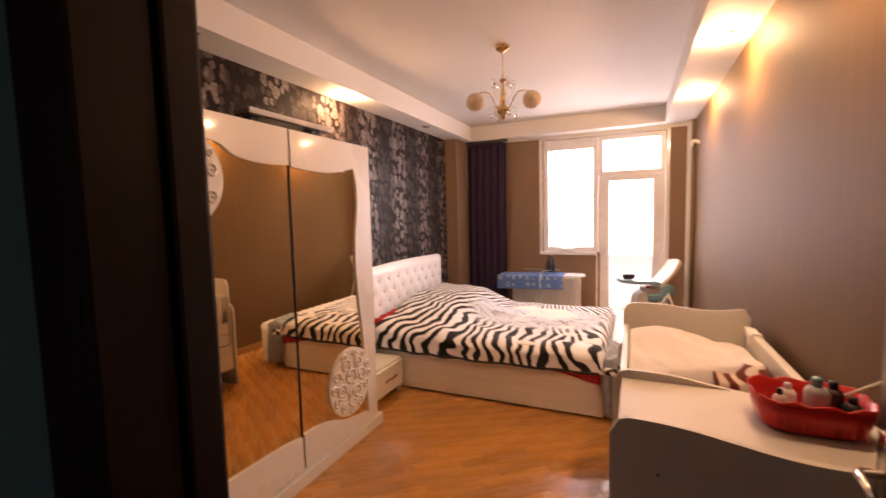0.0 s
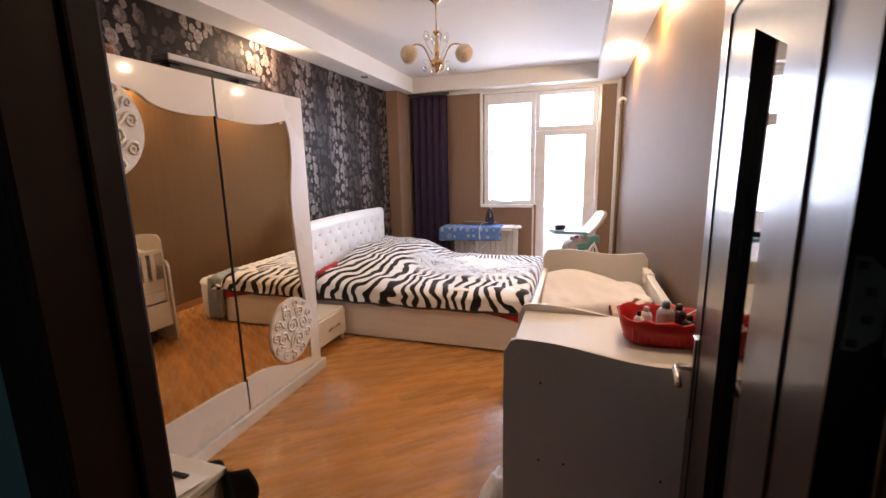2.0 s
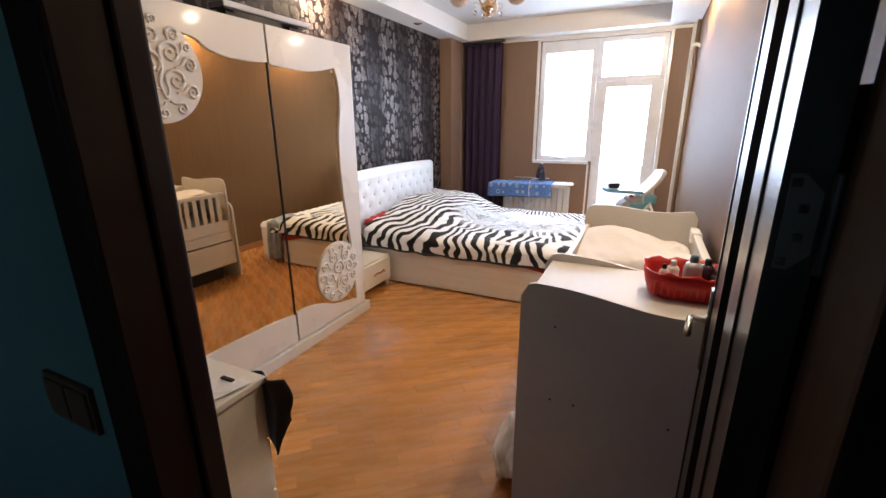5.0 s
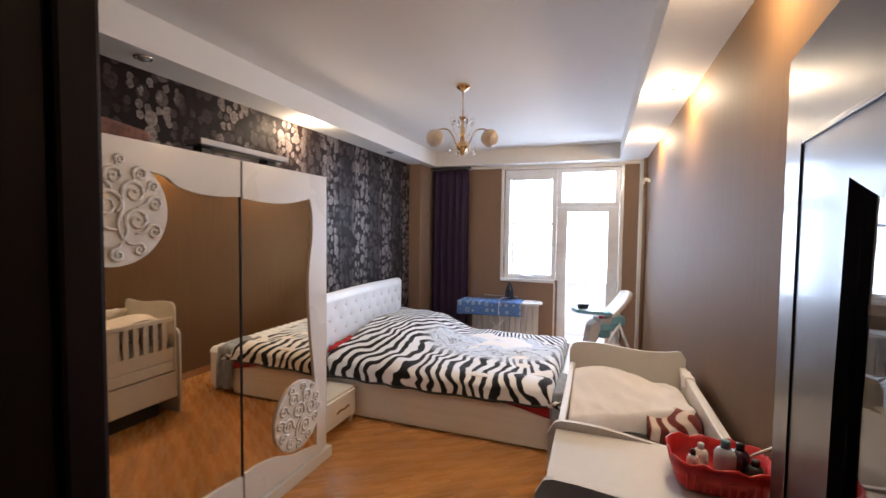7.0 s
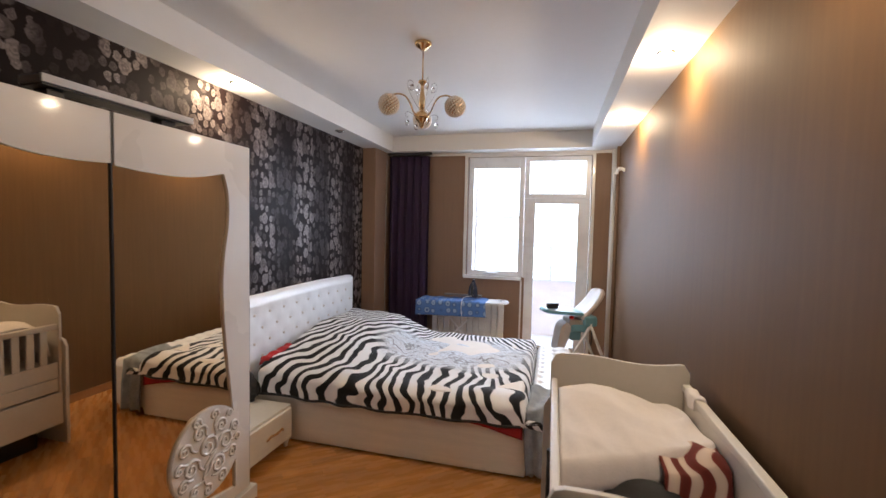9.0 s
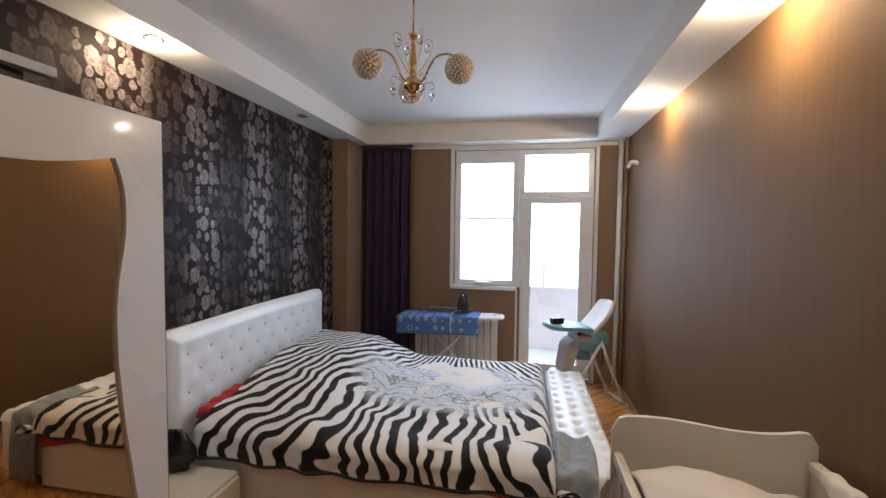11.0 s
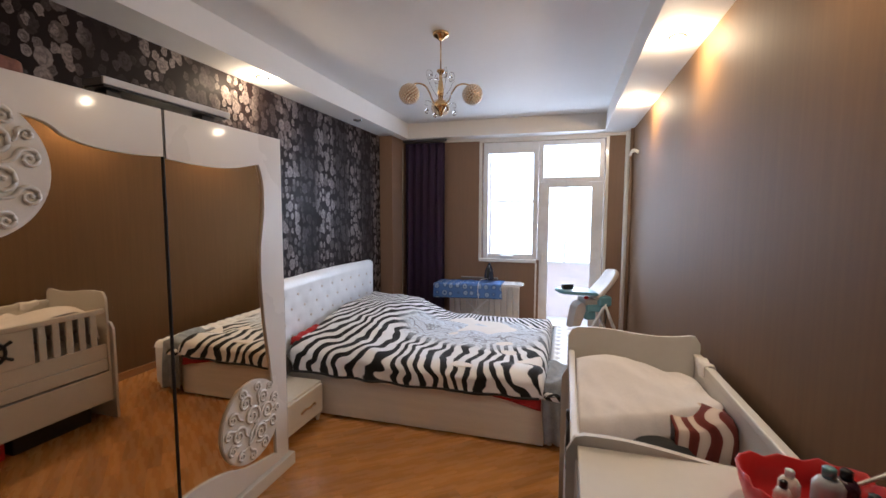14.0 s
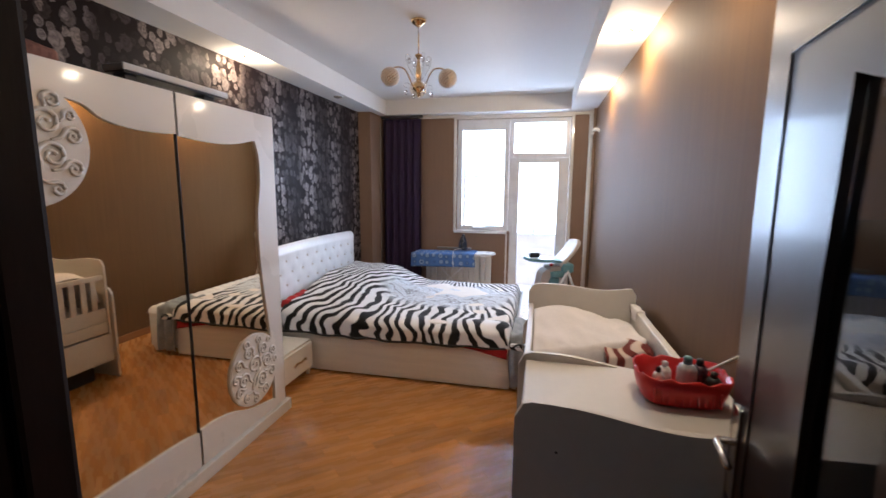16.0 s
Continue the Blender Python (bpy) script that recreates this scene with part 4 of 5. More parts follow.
tagged(finish(sheet(24, 5, red_head, 0.004), "red_pillow_edge", REDCLOTH, smooth=True), "red pillow cloth showing between blanket and headboard", "pillow")
t = tagged(finish(lumpy((-1.985, 3.50, 0.42), (0.10, 0.055, 0.13), 4, 4, 0.4, flat=0.318), "rolled_jacket", BLACK, smooth=True), "dark rolled jacket lying on the nightstand", "clothes")

# bench at the foot
t = thing("tufted_bench", 0.27, 4.5, 0, "low white bench with tufted seat at the bed foot", "bench")
part("body", box(0.115, 0.44, 3.63, 5.30, 0.06, 0.40, 0.008), CREAM, t)


def seat_pad(a, c):
    x, y = 0.112 + a * 0.335, 3.62 + c * 1.69
    e = min(a * 0.335, (1 - a) * 0.335, c * 1.69, (1 - c) * 1.69)
    z = 0.40 + 0.07 * min(1, e / 0.035) ** 0.5
    for i in range(3):
        for k in range(14):
            bx, by = 0.17 + i * 0.11, 3.69 + (k + 0.5 * (i % 2)) * 0.125
            d2 = (x - bx) ** 2 + (y - by) ** 2
            if d2 < 0.01:
                z -= 0.02 * math.exp(-d2 / 0.0007)
    return (x, y, z)


part("seat", sheet(40, 120, seat_pad), LEATHER, t, "tufted white leather seat", smooth=True)
for x in (0.14, 0.41):
    for y in (3.67, 5.26):
        part("leg", lathe([(0.018, 0), (0.024, 0.03), (0.03, 0.06)], x, y, 12), CREAM, t)


def grey_throw(a, c):
    """Hangs over the near end of the bench and down its side."""
    x = 0.105 + a * 0.20 + 0.012 * math.sin(c * 7)
    s = c * 0.86
    if s < 0.42:
        y, z = 4.025 - s, 0.492 + 0.015 * math.sin(a * 7 + s * 9)
    else:
        f = s - 0.42
        y, z = 3.60 - 0.02 * math.sin(f * 6) - 0.018 * math.sin(a * 13 + 2) * min(1, f * 5), 0.485 - f
    return (x, y, max(z, 0.012))


tagged(finish(sheet(22, 40, grey_throw, 0.008), "grey_throw", GREYCLOTH, smooth=True), "grey woollen throw draped over the end of the bench", "throw")

# nightstand
ns = thing("nightstand", -1.85, 3.32, 0, "low cream nightstand with one drawer beside the bed", "nightstand")
part("body", box(-2.12, -1.645, 3.06, 3.56, 0.06, 0.315, 0.004), CREAM, ns)
dr = part("drawer", box(-1.644, -1.622, 3.075, 3.545, 0.075, 0.298, 0.006), CREAM, ns)
part("handle", tube(spline([(-1.618, 3.25, 0.175), (-1.604, 3.28, 0.2), (-1.602, 3.34, 0.192), (-1.604, 3.40, 0.2), (-1.618, 3.43, 0.175)], 5), 0.008, 8), GOLD, dr, "curved antique brass handle", True)
for x in (-2.08, -1.665):
    for y in (3.09, 3.53):
        part("leg", lathe([(0.012, 0), (0.016, 0.02), (0.026, 0.05), (0.028, 0.06)], x, y, 12), CREAM, ns)


# ---------------------------------------------------------------- cot
CX0, CX1, CY0, CYM, CY1 = 0.255, 0.895, 1.447, 1.875, 3.095
cot = thing("baby_cot", 0.54, 2.2, 0, "white wooden baby cot with a changing top and drawer", "cot")
COTW = material("matt_white_cot_board", (0.68, 0.65, 0.61), 0.5, 0, 0.04, 4, 0.05, 60)


def wave_top(x0, x1, zl, zr, drop):
    pts = []
    n = 28
    for k in range(n + 1):
        f = k / n
        z = zl + (zr - zl) * f + 0.014 * math.sin(f * math.tau * 1.0) - drop * math.sin(f * math.pi) * 0.4
        r = 0.05
        e = min(f, 1 - f) * (x1 - x0)
        if e < r:
            z -= r - math.sqrt(max(r * r - (r - e) ** 2, 0))
        pts.append((x0 + (x1 - x0) * f, z))
    return pts


def end_panel(name, y, x0, x1, z0, zl, zr, drop=0.02, thick=0.022):
    top = wave_top(x0, x1, zl, zr, drop)
    return part(name, prism([(x0, z0), (x1, z0)] + top[::-1], thick, lambda u, v, w: (u, y + w, v), 0.004), COTW, cot)


ne = end_panel("end_panel", CY0, CX0 - 0.01, CX1 + 0.005, 0.0, 1.043, 1.02, 0.05)
for x, z in ((0.365, 0.9), (0.365, 0.62), (0.445, 0.62), (0.735, 0.62)):
    part("screw_cap", lathe([(0.004, z - 0.001), (0.004, z + 0.001)], 0, 0, 8), DARKMETAL, ne).matrix_basis = Matrix.Translation((x, CY0 - 0.001, z)) @ Matrix.Rotation(radians(90), 4, "X") @ Matrix.Translation((0, 0, -z))
end_panel("middle_panel", CYM, CX0 - 0.02, CX1, 0.30, 1.022, 1.0, 0.03)
end_panel("end_panel", CY1 - 0.022, CX0 - 0.01, CX1 + 0.005, 0.16, 1.025, 1.035, 0.03)
end_panel("foot_panel", CY1 + 0.002, CX0 - 0.04, CX1 + 0.02, 0.0, 0.78, 0.78, 0.0)
part("changing_top", box(CX0 + 0.01, CX1 + 0.012, CY0 + 0.024, CYM - 0.002, 0.975, 0.995, 0.004), COTW, cot)
part("chest_side", box(CX1 - 0.02, CX1, CY0 + 0.024, CYM - 0.002, 0.05, 0.974, 0.002), COTW, cot)
part("chest_back", box(CX0 + 0.03, CX0 + 0.045, CY0 + 0.024, CYM - 0.002, 0.05, 0.974, 0.002), COTW, cot)
for z0, z1 in ((0.07, 0.34), (0.35, 0.64), (0.65, 0.955)):
    dq = part("drawer", box(CX0 + 0.005, CX0 + 0.028, CY0 + 0.03, CYM - 0.008, z0, z1, 0.004), COTW, cot)
    part("knob", ball((CX0 - 0.008, (CY0 + CYM) / 2, (z0 + z1) / 2), 0.014, 2), CHROME, dq, smooth=True)
# wall-side rail and board
part("back_board", box(CX1 - 0.02, CX1, CYM + 0.024, CY1 - 0.024, 0.45, 0.90, 0.005), COTW, cot)
part("rail", box(CX1 - 0.03, CX1 + 0.008, CYM + 0.024, CY1 - 0.024, 0.90, 0.935, 0.008), COTW, cot)
# front with slots: built from uprights between two boards
part("rail", box(CX0 - 0.006, CX0 + 0.026, CYM + 0.024, CY1 - 0.024, 0.86, 0.90, 0.008), COTW, cot)
part("front_board", box(CX0, CX0 + 0.02, CYM + 0.024, CY1 - 0.024, 0.50, 0.615, 0.004), COTW, cot)
part("front_board", box(CX0, CX0 + 0.02, 2.14, 2.60, 0.616, 0.859, 0.003), COTW, cot)
for y in (1.921, 1.997, 2.073, 2.65, 2.735, 2.82, 2.905, 2.985):
    part("slat", box(CX0, CX0 + 0.02, y - 0.022, y + 0.022, 0.616, 0.859, 0.004), COTW, cot)
part("front_board", box(CX0 - 0.012, CX0 + 0.01, CYM + 0.024, CY1 - 0.03, 0.405, 0.497, 0.004), COTW, cot)
dq = part("drawer", box(CX0 - 0.016, CX0 + 0.006, CYM + 0.024, CY1 - 0.006, 0.155, 0.39, 0.005), COTW, cot)
part("drawer_box", box(CX0 + 0.007, CX1 - 0.03, CYM + 0.05, CY1 - 0.05, 0.18, 0.36), COTW, dq)
part("base_board", box(CX0 + 0.02, CX1 - 0.021, CYM + 0.024, CY1 - 0.024, 0.47, 0.49), COTW, cot)
part("mattress", box(CX0 + 0.025, CX1 - 0.025, CYM + 0.03, CY1 - 0.03, 0.491, 0.60, 0.025), WHITECLOTH, cot)
# ship's wheel
wc = (2.37, 0.745)
wh = part("ship_wheel", tube([(CX0 - 0.006, wc[0] + 0.072 * math.cos(k * math.tau / 28), wc[1] + 0.072 * math.sin(k * math.tau / 28)) for k in range(28)], 0.0115, 6, None, True), BLACK, cot, "black wooden ship's wheel", True)
part("hub", ball((CX0 - 0.004, *wc), 0.026, 2, None, (0.5, 1, 1)), BLACK, wh, smooth=True)
for k in range(6):
    a = radians(30 + 60 * k)
    part("spoke", tube([(CX0 - 0.006, wc[0] + r * math.cos(a), wc[1] + r * math.sin(a)) for r in (0.018, 0.07, 0.122)], 0.0095, 6, taper=(1, 0.9, 1.3)), BLACK, wh)


def cot_cover(a, c):
    x = 0.284 + 0.58 * a + 0.03 * (1 - c) * a
    front = 2.29 + 0.10 * a + 0.21 * a * a
    y = front + c * (3.045 - front)
    q = Vector((x * 3, y * 3, 5))
    hill = math.exp(-((x - 0.464) ** 2 / 0.05 + (y - 2.80) ** 2 / 0.09))
    z = 0.845 + 0.105 * hill + 0.03 * noise.noise(q) - 0.018 * abs(noise.noise(Vector((x * 5 + y * 4, y * 2 - x * 2, 1))))
    z += 0.012 * noise.noise(Vector((x * 4 + 8 * y, x * 16, 3))) * (1 - hill)
    z += 0.04 * math.exp(-((a - 0.86) ** 2 / 0.003 + (c - 0.42) ** 2 / 0.01))
    z -= 0.085 * max(0, 1 - c / 0.10) ** 2 + 0.20 * max(0, 1 - (1 - c) / 0.10) ** 2 + 0.05 * max(0, 1 - (1 - a) / 0.06) ** 2
    return (x, y + 0.012 * noise.noise(q * 3), z)


tagged(finish(sheet(52, 60, cot_cover, 0.010), "cot_blanket", COTCLOTH, smooth=True), "rumpled ivory cotton blanket heaped in the cot", "blanket")


def cot_print(a, c):
    x, y = 0.635 + a * 0.235, 2.335 + a * 0.09 + c * 0.21
    q = Vector((x * 7, y * 7, 2))
    z = 0.825 + 0.03 * noise.noise(q) + 0.012 * math.sin(a * 9 + c * 3) + 0.035 * math.sin(c * 2.2)
    return (x, y, z - 0.13 * max(0, 1 - c / 0.18) ** 2)


tagged(finish(sheet(30, 26, cot_print, 0.010), "printed_cot_cloth", REDPRINT, smooth=True), "red-brown and cream swirled cloth crumpled in the cot", "cloth")
tagged(finish(lumpy((0.535, 2.36, 0.65), (0.25, 0.25, 0.14), 9, flat=0.601), "dark_cot_cloth", DARKCLOTH, smooth=True), "dark folded cloth on the cot mattress", "cloth")


def rail_cloth(a, c):
    s = (c - 0.5) * (0.15 + 0.03 * math.sin(a * 5))
    x = CX1 - 0.011 + 0.027 * math.tanh(s / 0.018)
    return (x + 0.003 * math.sin(a * 9), 2.86 + a * 0.13 + 0.006 * math.sin(c * 6), 0.943 - 0.9 * max(0.0, abs(s) - 0.018) + 0.003 * math.sin(a * 7) - 0.004 * min(1, abs(s) / 0.02))


tagged(finish(sheet(18, 22, rail_cloth, 0.004), "hanging_cot_cloth", COTCLOTH, smooth=True), "cream cloth hung over the cot rail", "cloth")
tagged(finish(lumpy((0.395, 2.05, 0.70), (0.06, 0.09, 0.10), 21, 3, 0.2, flat=0.601), "orange_cushion", material("orange_plush", (0.62, 0.24, 0.03), 0.9, 0, 0.2), smooth=True), "small orange plush cushion behind the cot slats", "cushion")
# under the cot
t = thing("red_storage_box", 0.5, 2.1, 0, "red plastic box on the floor under the cot", "storage box")
part("body", box(0.33, 0.75, 1.92, 2.44, 0.0, 0.12, 0.012), RED, t)
part("lid", box(0.32, 0.76, 1.91, 2.45, 0.12, 0.135, 0.005), RED, t)
t = thing("black_storage_box", 0.5, 2.7, 0, "black low box on the floor under the cot", "storage box")
part("body", box(0.33, 0.79, 2.48, 2.98, 0.0, 0.125, 0.01), BLACK, t)
part("lid", box(0.322, 0.798, 2.472, 2.988, 0.125, 0.138, 0.004), BLACK, t)

# basket with bottles on the changing top
bk = thing("plastic_basket", 0.74, 1.688, 0.995, "red plastic basket of baby care bottles on the cot", "basket")
bz = 0.996


def basket_ring(f, inset=0.0):
    w, l = 0.112 + 0.020 * f - inset, 0.088 + 0.016 * f - inset
    pts = []
    for k in range(32):
        a = k * math.tau / 32
        cx, sx = math.cos(a), math.sin(a)
        p = 4
        r = 1 / (abs(cx) ** p + abs(sx) ** p) ** (1 / p)
        pts.append((0.740 + w * r * cx, 1.688 + l * r * sx))
    return pts


b = bmesh.new()
rings = []
for f, inset, z in ((0, 0.01, bz), (0, 0, bz + 0.008), (0.5, 0, bz + 0.04), (1, 0, bz + 0.083), (1, 0.006, bz + 0.083), (0.5, 0.006, bz + 0.04), (0, 0.008, bz + 0.010)):
    extra = [0.013 * (1 + math.sin(k * math.tau / 32 * 12)) * 0.5 if z > bz + 0.065 else 0 for k in range(32)]
    rings.append([b.verts.new((x, y, z + e)) for (x, y), e in zip(basket_ring(f, inset), extra)])
for p, q in zip(rings, rings[1:]):
    for k in range(32):
        b.faces.new((p[k], p[(k + 1) % 32], q[(k + 1) % 32], q[k]))
b.faces.new(rings[0])
b.faces.new(rings[-1][::-1])
part("body", b, RED, bk, smooth=True)
for k in range(10):
    f = -0.10 + k * 0.022
    part("rib", box(0.740 + f * 0.9 - 0.003, 0.740 + f * 0.9 + 0.003, 1.591, 1.600, bz + 0.015, bz + 0.06, 0.001), RED, bk)


def bottle(name, x, y, h, r, mat, capmat, label):
    t = thing(name, x, y, bz + 0.012, label, "bottle", "baby care bottles")
    z = bz + 0.012
    part("body", lathe([(r * 0.9, z), (r, z + 0.008), (r, z + h * 0.68), (r * 0.75, z + h * 0.78), (r * 0.4, z + h * 0.82)], x, y, 16), mat, t, smooth=True)
    part("cap", lathe([(r * 0.45, z + h * 0.82), (r * 0.45, z + h * 0.97), (r * 0.3, z + h)], x, y, 14), capmat, t, smooth=True)
    return t


PALEBLUE = material("pale_grey_plastic", (0.45, 0.48, 0.52), 0.35)
bottle("lotion_bottle", 0.755, 1.67, 0.128, 0.028, PALEBLUE, TURQUOISE, "grey lotion bottle with a turquoise pump cap")
bottle("dark_bottle", 0.80, 1.70, 0.112, 0.025, material("dark_purple_plastic", (0.06, 0.02, 0.04), 0.3), BLACK, "dark bottle with a black cap in the basket")
bottle("dark_jar", 0.825, 1.655, 0.09, 0.023, BLACK, BLACK, "short black jar in the basket")
bottle("white_jar", 0.70, 1.70, 0.095, 0.02, WHITECLOTH, UPVC, "small white jar in the basket")
bottle("cream_tube", 0.672, 1.66, 0.09, 0.016, UPVC, BLACK, "small white tube with a black cap")
t = tagged(finish(tube([(0.79, 1.735, bz + 0.03), (0.84, 1.73, bz + 0.08), (0.915, 1.72, bz + 0.135)], 0.004, 6), "wooden_brush", CREAM, smooth=True), "thin pale brush handle leaning out of the basket", "brush")

# ---------------------------------------------------------------- chandelier
CHX, CHY = -0.618, 3.46
ch = thing("chandelier", CHX, CHY, CEIL, "gold chandelier with beaded globe shades and crystal drops", "chandelier")
part("canopy", lathe([(0.054, CEIL - 0.001), (0.056, CEIL - 0.012), (0.05, CEIL - 0.022), (0.022, CEIL - 0.04), (0.008, CEIL - 0.052)], CHX, CHY, 24), GOLD, ch, smooth=True)
part("rod", tube([(CHX, CHY, CEIL - 0.05), (CHX, CHY, 2.60)], 0.0045, 8), GOLD, ch, smooth=True)
part("column", lathe([(0.004, 2.615), (0.026, 2.61), (0.028, 2.60), (0.012, 2.585), (0.009, 2.565), (0.014, 2.56), (0.009, 2.55), (0.014, 2.535), (0.022, 2.47), (0.016, 2.43), (0.012, 2.42), (0.034, 2.405), (0.046, 2.385), (0.042, 2.365), (0.02, 2.345), (0.012, 2.33), (0.016, 2.322), (0.004, 2.308)], CHX, CHY, 24), GOLD, ch, smooth=True)
for deg in (-12, 107, 227):
    a = radians(deg)
    ca, sa = math.cos(a), math.sin(a)
    at = lambda r, z: (CHX + r * ca, CHY + r * sa, z)
    arm = part("arm", tube(spline([at(0.02, 2.375), at(0.06, 2.40), at(0.085, 2.45), at(0.12, 2.49), at(0.17, 2.498), at(0.212, 2.482)], 5), 0.0055, 8), GOLD, ch, smooth=True)
    part("cup", ball(at(0.216, 2.474), 0.018, 2, None, (1, 1, 0.7)), GOLD, arm, smooth=True)
    globe = part("globe", ball(at(0.235, 2.42), 0.057, 3), GLOBE, ch, "globe shade covered with clear beads", True)
    bb = bmesh.new()
    for k in range(170):
        zz = 1 - 2 * (k + 0.5) / 170
        rr = math.sqrt(1 - zz * zz)
        p = k * 2.399963
        gx, gy, gz = at(0.235, 2.42)
        ball((gx + 0.061 * rr * math.cos(p), gy + 0.061 * rr * math.sin(p), gz + 0.061 * zz), 0.0078, 1, bb)
    part("bead_cover", bb, BEAD, globe, smooth=True)
for deg in (-50, 35, 130, 215):
    a = radians(deg)
    at = lambda r, z: (CHX + r * math.cos(a), CHY + r * math.sin(a), z)
    sc = [at(0.012, 2.42), at(0.05, 2.47), at(0.085, 2.53), at(0.10, 2.58), at(0.085, 2.605), at(0.062, 2.595), at(0.06, 2.575)]
    up = part("scroll", tube(spline(sc, 5), 0.0022, 6), CHROME, ch, smooth=True)
    part("drop", ball(at(0.072, 2.56), 0.016, 2, None, (1, 1, 1.25)), CRYSTAL, up, smooth=True)
    lo = [at(0.03, 2.37), at(0.075, 2.40), at(0.105, 2.40), at(0.108, 2.375), at(0.09, 2.37)]
    dn = part("scroll", tube(spline(lo, 5), 0.0022, 6), CHROME, ch, smooth=True)
    part("drop", ball(at(0.098, 2.335), 0.014, 2, None, (1, 1, 1.3)), CRYSTAL, dn, smooth=True)

# ---------------------------------------------------------------- by the window
cu = thing("curtain", -1.65, 6.22, 0, "dark purple curtain hanging bunched beside the column", "curtain")


def drape(a, c):
    x = -1.955 + a * 0.58
    fold = 0.035 * math.sin(a * 34 + 0.8 * math.sin(c * 3)) + 0.015 * math.sin(a * 71 + 2)
    return (x + 0.01 * math.sin(a * 34 + 1.2), 6.235 + fold * (0.6 + 0.4 * (1 - c)), 0.02 + c * (SOFFIT - 0.065))


part("cloth", sheet(150, 24, drape, 0.003), CURTAIN, cu, smooth=True)
part("side_cord", tube([(-1.968, 6.17, 0.03), (-1.968, 6.17, 1.4), (-1.966, 6.18, 2.55)], 0.007, 6), GREYPLASTIC, cu)
part("track", box(-1.97, -1.36, 6.21, 6.26, SOFFIT - 0.03, SOFFIT, 0.003), DARKMETAL, cu, "slim dark curtain track")

rad = thing("radiator", -0.8, 6.26, 0.1, "white ribbed radiator under the window", "radiator")
for k in range(12):
    x = -1.30 + k * 0.079
    part("section", box(x + 0.002, x + 0.076, 6.20, 6.285, 0.12, 0.69, 0.012), ENAMEL, rad)
part("pipe", tube([(-0.32, 6.25, 0.17), (-0.2, 6.25, 0.17), (-0.2, 6.25, 0.0)], 0.011, 8), ENAMEL, rad, smooth=True)
for x in (-1.1, -0.5):
    part("bracket", box(x - 0.015, x + 0.015, 6.28, RY1, 0.5, 0.56, 0.002), ENAMEL, rad)

ib = thing("ironing_board", -0.86, 5.98, 0, "folding ironing board with a blue patterned cover", "ironing board")
out = arc((-0.42, 0.0), 0.15, -78, 78, 14) + [(-1.35, 0.16), (-1.42, 0.12), (-1.42, -0.12), (-1.35, -0.16)]
TB = Matrix.Translation((0, 5.98, 0.765)) @ Matrix.Rotation(radians(-1.5), 4, "Y")


def on_board(u, v, w):
    return TB @ Vector((u, v, w))


part("top", prism(out, 0.025, on_board, 0.006), UPVC, ib)


def cover(a, c):
    u = -1.40 + a * 0.87
    s = -0.345 + c * 0.515
    if s < -0.165:
        return on_board(u - 0.03 * (-0.165 - s) / 0.235 * (1 - 2 * a) * 0.5, -0.175 - 0.006 * math.sin(a * 22), 0.03 + (s + 0.165))
    return on_board(u, s, 0.032 + 0.003 * math.sin(a * 30))


part("cover", sheet(40, 24, cover, 0.004), BLUECLOTH, ib, "blue patterned cotton cover", smooth=True)
for x0, x1, y in ((-1.28, -0.52, 5.90), (-0.56, -1.24, 6.04)):
    part("leg", tube([(x0, y, 0.012), ((x0 + x1) / 2, y, 0.39), (x1, y, 0.76)], 0.011, 8), UPVC, ib, smooth=True)
for x in (-1.28, -0.56):
    part("foot", tube([(x, 5.80, 0.012), (x, 6.12, 0.012)], 0.011, 8), UPVC, ib, smooth=True)
part("iron_rest", box(-0.40, -0.29, 5.88, 6.08, 0.765, 0.778, 0.004), UPVC, ib)

ir = thing("steam_iron", -0.72, 5.98, 0.80, "dark steam iron standing upright on the board", "iron")
b = prism(curve2([(-0.052, 0.803), (0.052, 0.803), (0.058, 0.86), (0.05, 0.93), (0.028, 0.99), (0.004, 1.025), (-0.02, 0.99), (-0.046, 0.93), (-0.058, 0.86)], 4), 0.035, lambda u, v, w: (-0.72 + u, 5.99 + w, v), 0.006)
part("body", b, material("dark_blue_grey_plastic", (0.05, 0.06, 0.09), 0.25, 0, 0.1), ir)
part("soleplate", prism(curve2([(-0.05, 0.803), (0.05, 0.803), (0.054, 0.86), (0.046, 0.93), (0.024, 0.99), (0.004, 1.03), (-0.018, 0.99), (-0.044, 0.93), (-0.054, 0.86)], 4), 0.006, lambda u, v, w: (-0.72 + u, 6.026 + w, v)), CHROME, ir)
part("handle", tube(spline([(-0.72, 5.985, 0.83), (-0.72, 5.93, 0.84), (-0.718, 5.92, 0.90), (-0.717, 5.94, 0.96), (-0.716, 5.985, 0.985)], 5), 0.014, 8), BLACK, ir, smooth=True)
part("badge", box(-0.735, -0.70, 5.982, 5.989, 0.90, 0.97, 0.003), CHROME, ir)
tagged(finish(tube(spline([(-0.72, 5.93, 0.83), (-0.80, 5.82, 0.82), (-0.82, 5.79, 0.7), (-0.80, 5.80, 0.45), (-0.86, 5.82, 0.2), (-0.9, 5.84, 0.02)], 6), 0.004, 6), "iron_cord", UPVC, smooth=True), "white power cord hanging from the iron", "cord")
tagged(finish(lumpy((-0.55, 6.33, 1.085), (0.10, 0.045, 0.02), 5, 3, flat=1.055), "folded_cloth", UPVC, smooth=True), "small white cloth on the window sill", "cloth")
tagged(finish(box(-1.10, -0.62, 6.06, 6.12, 0.80, 0.822, 0.004), "grey_rod_rack", GREYPLASTIC), "grey slotted hanger rail on the ironing board", "rail")

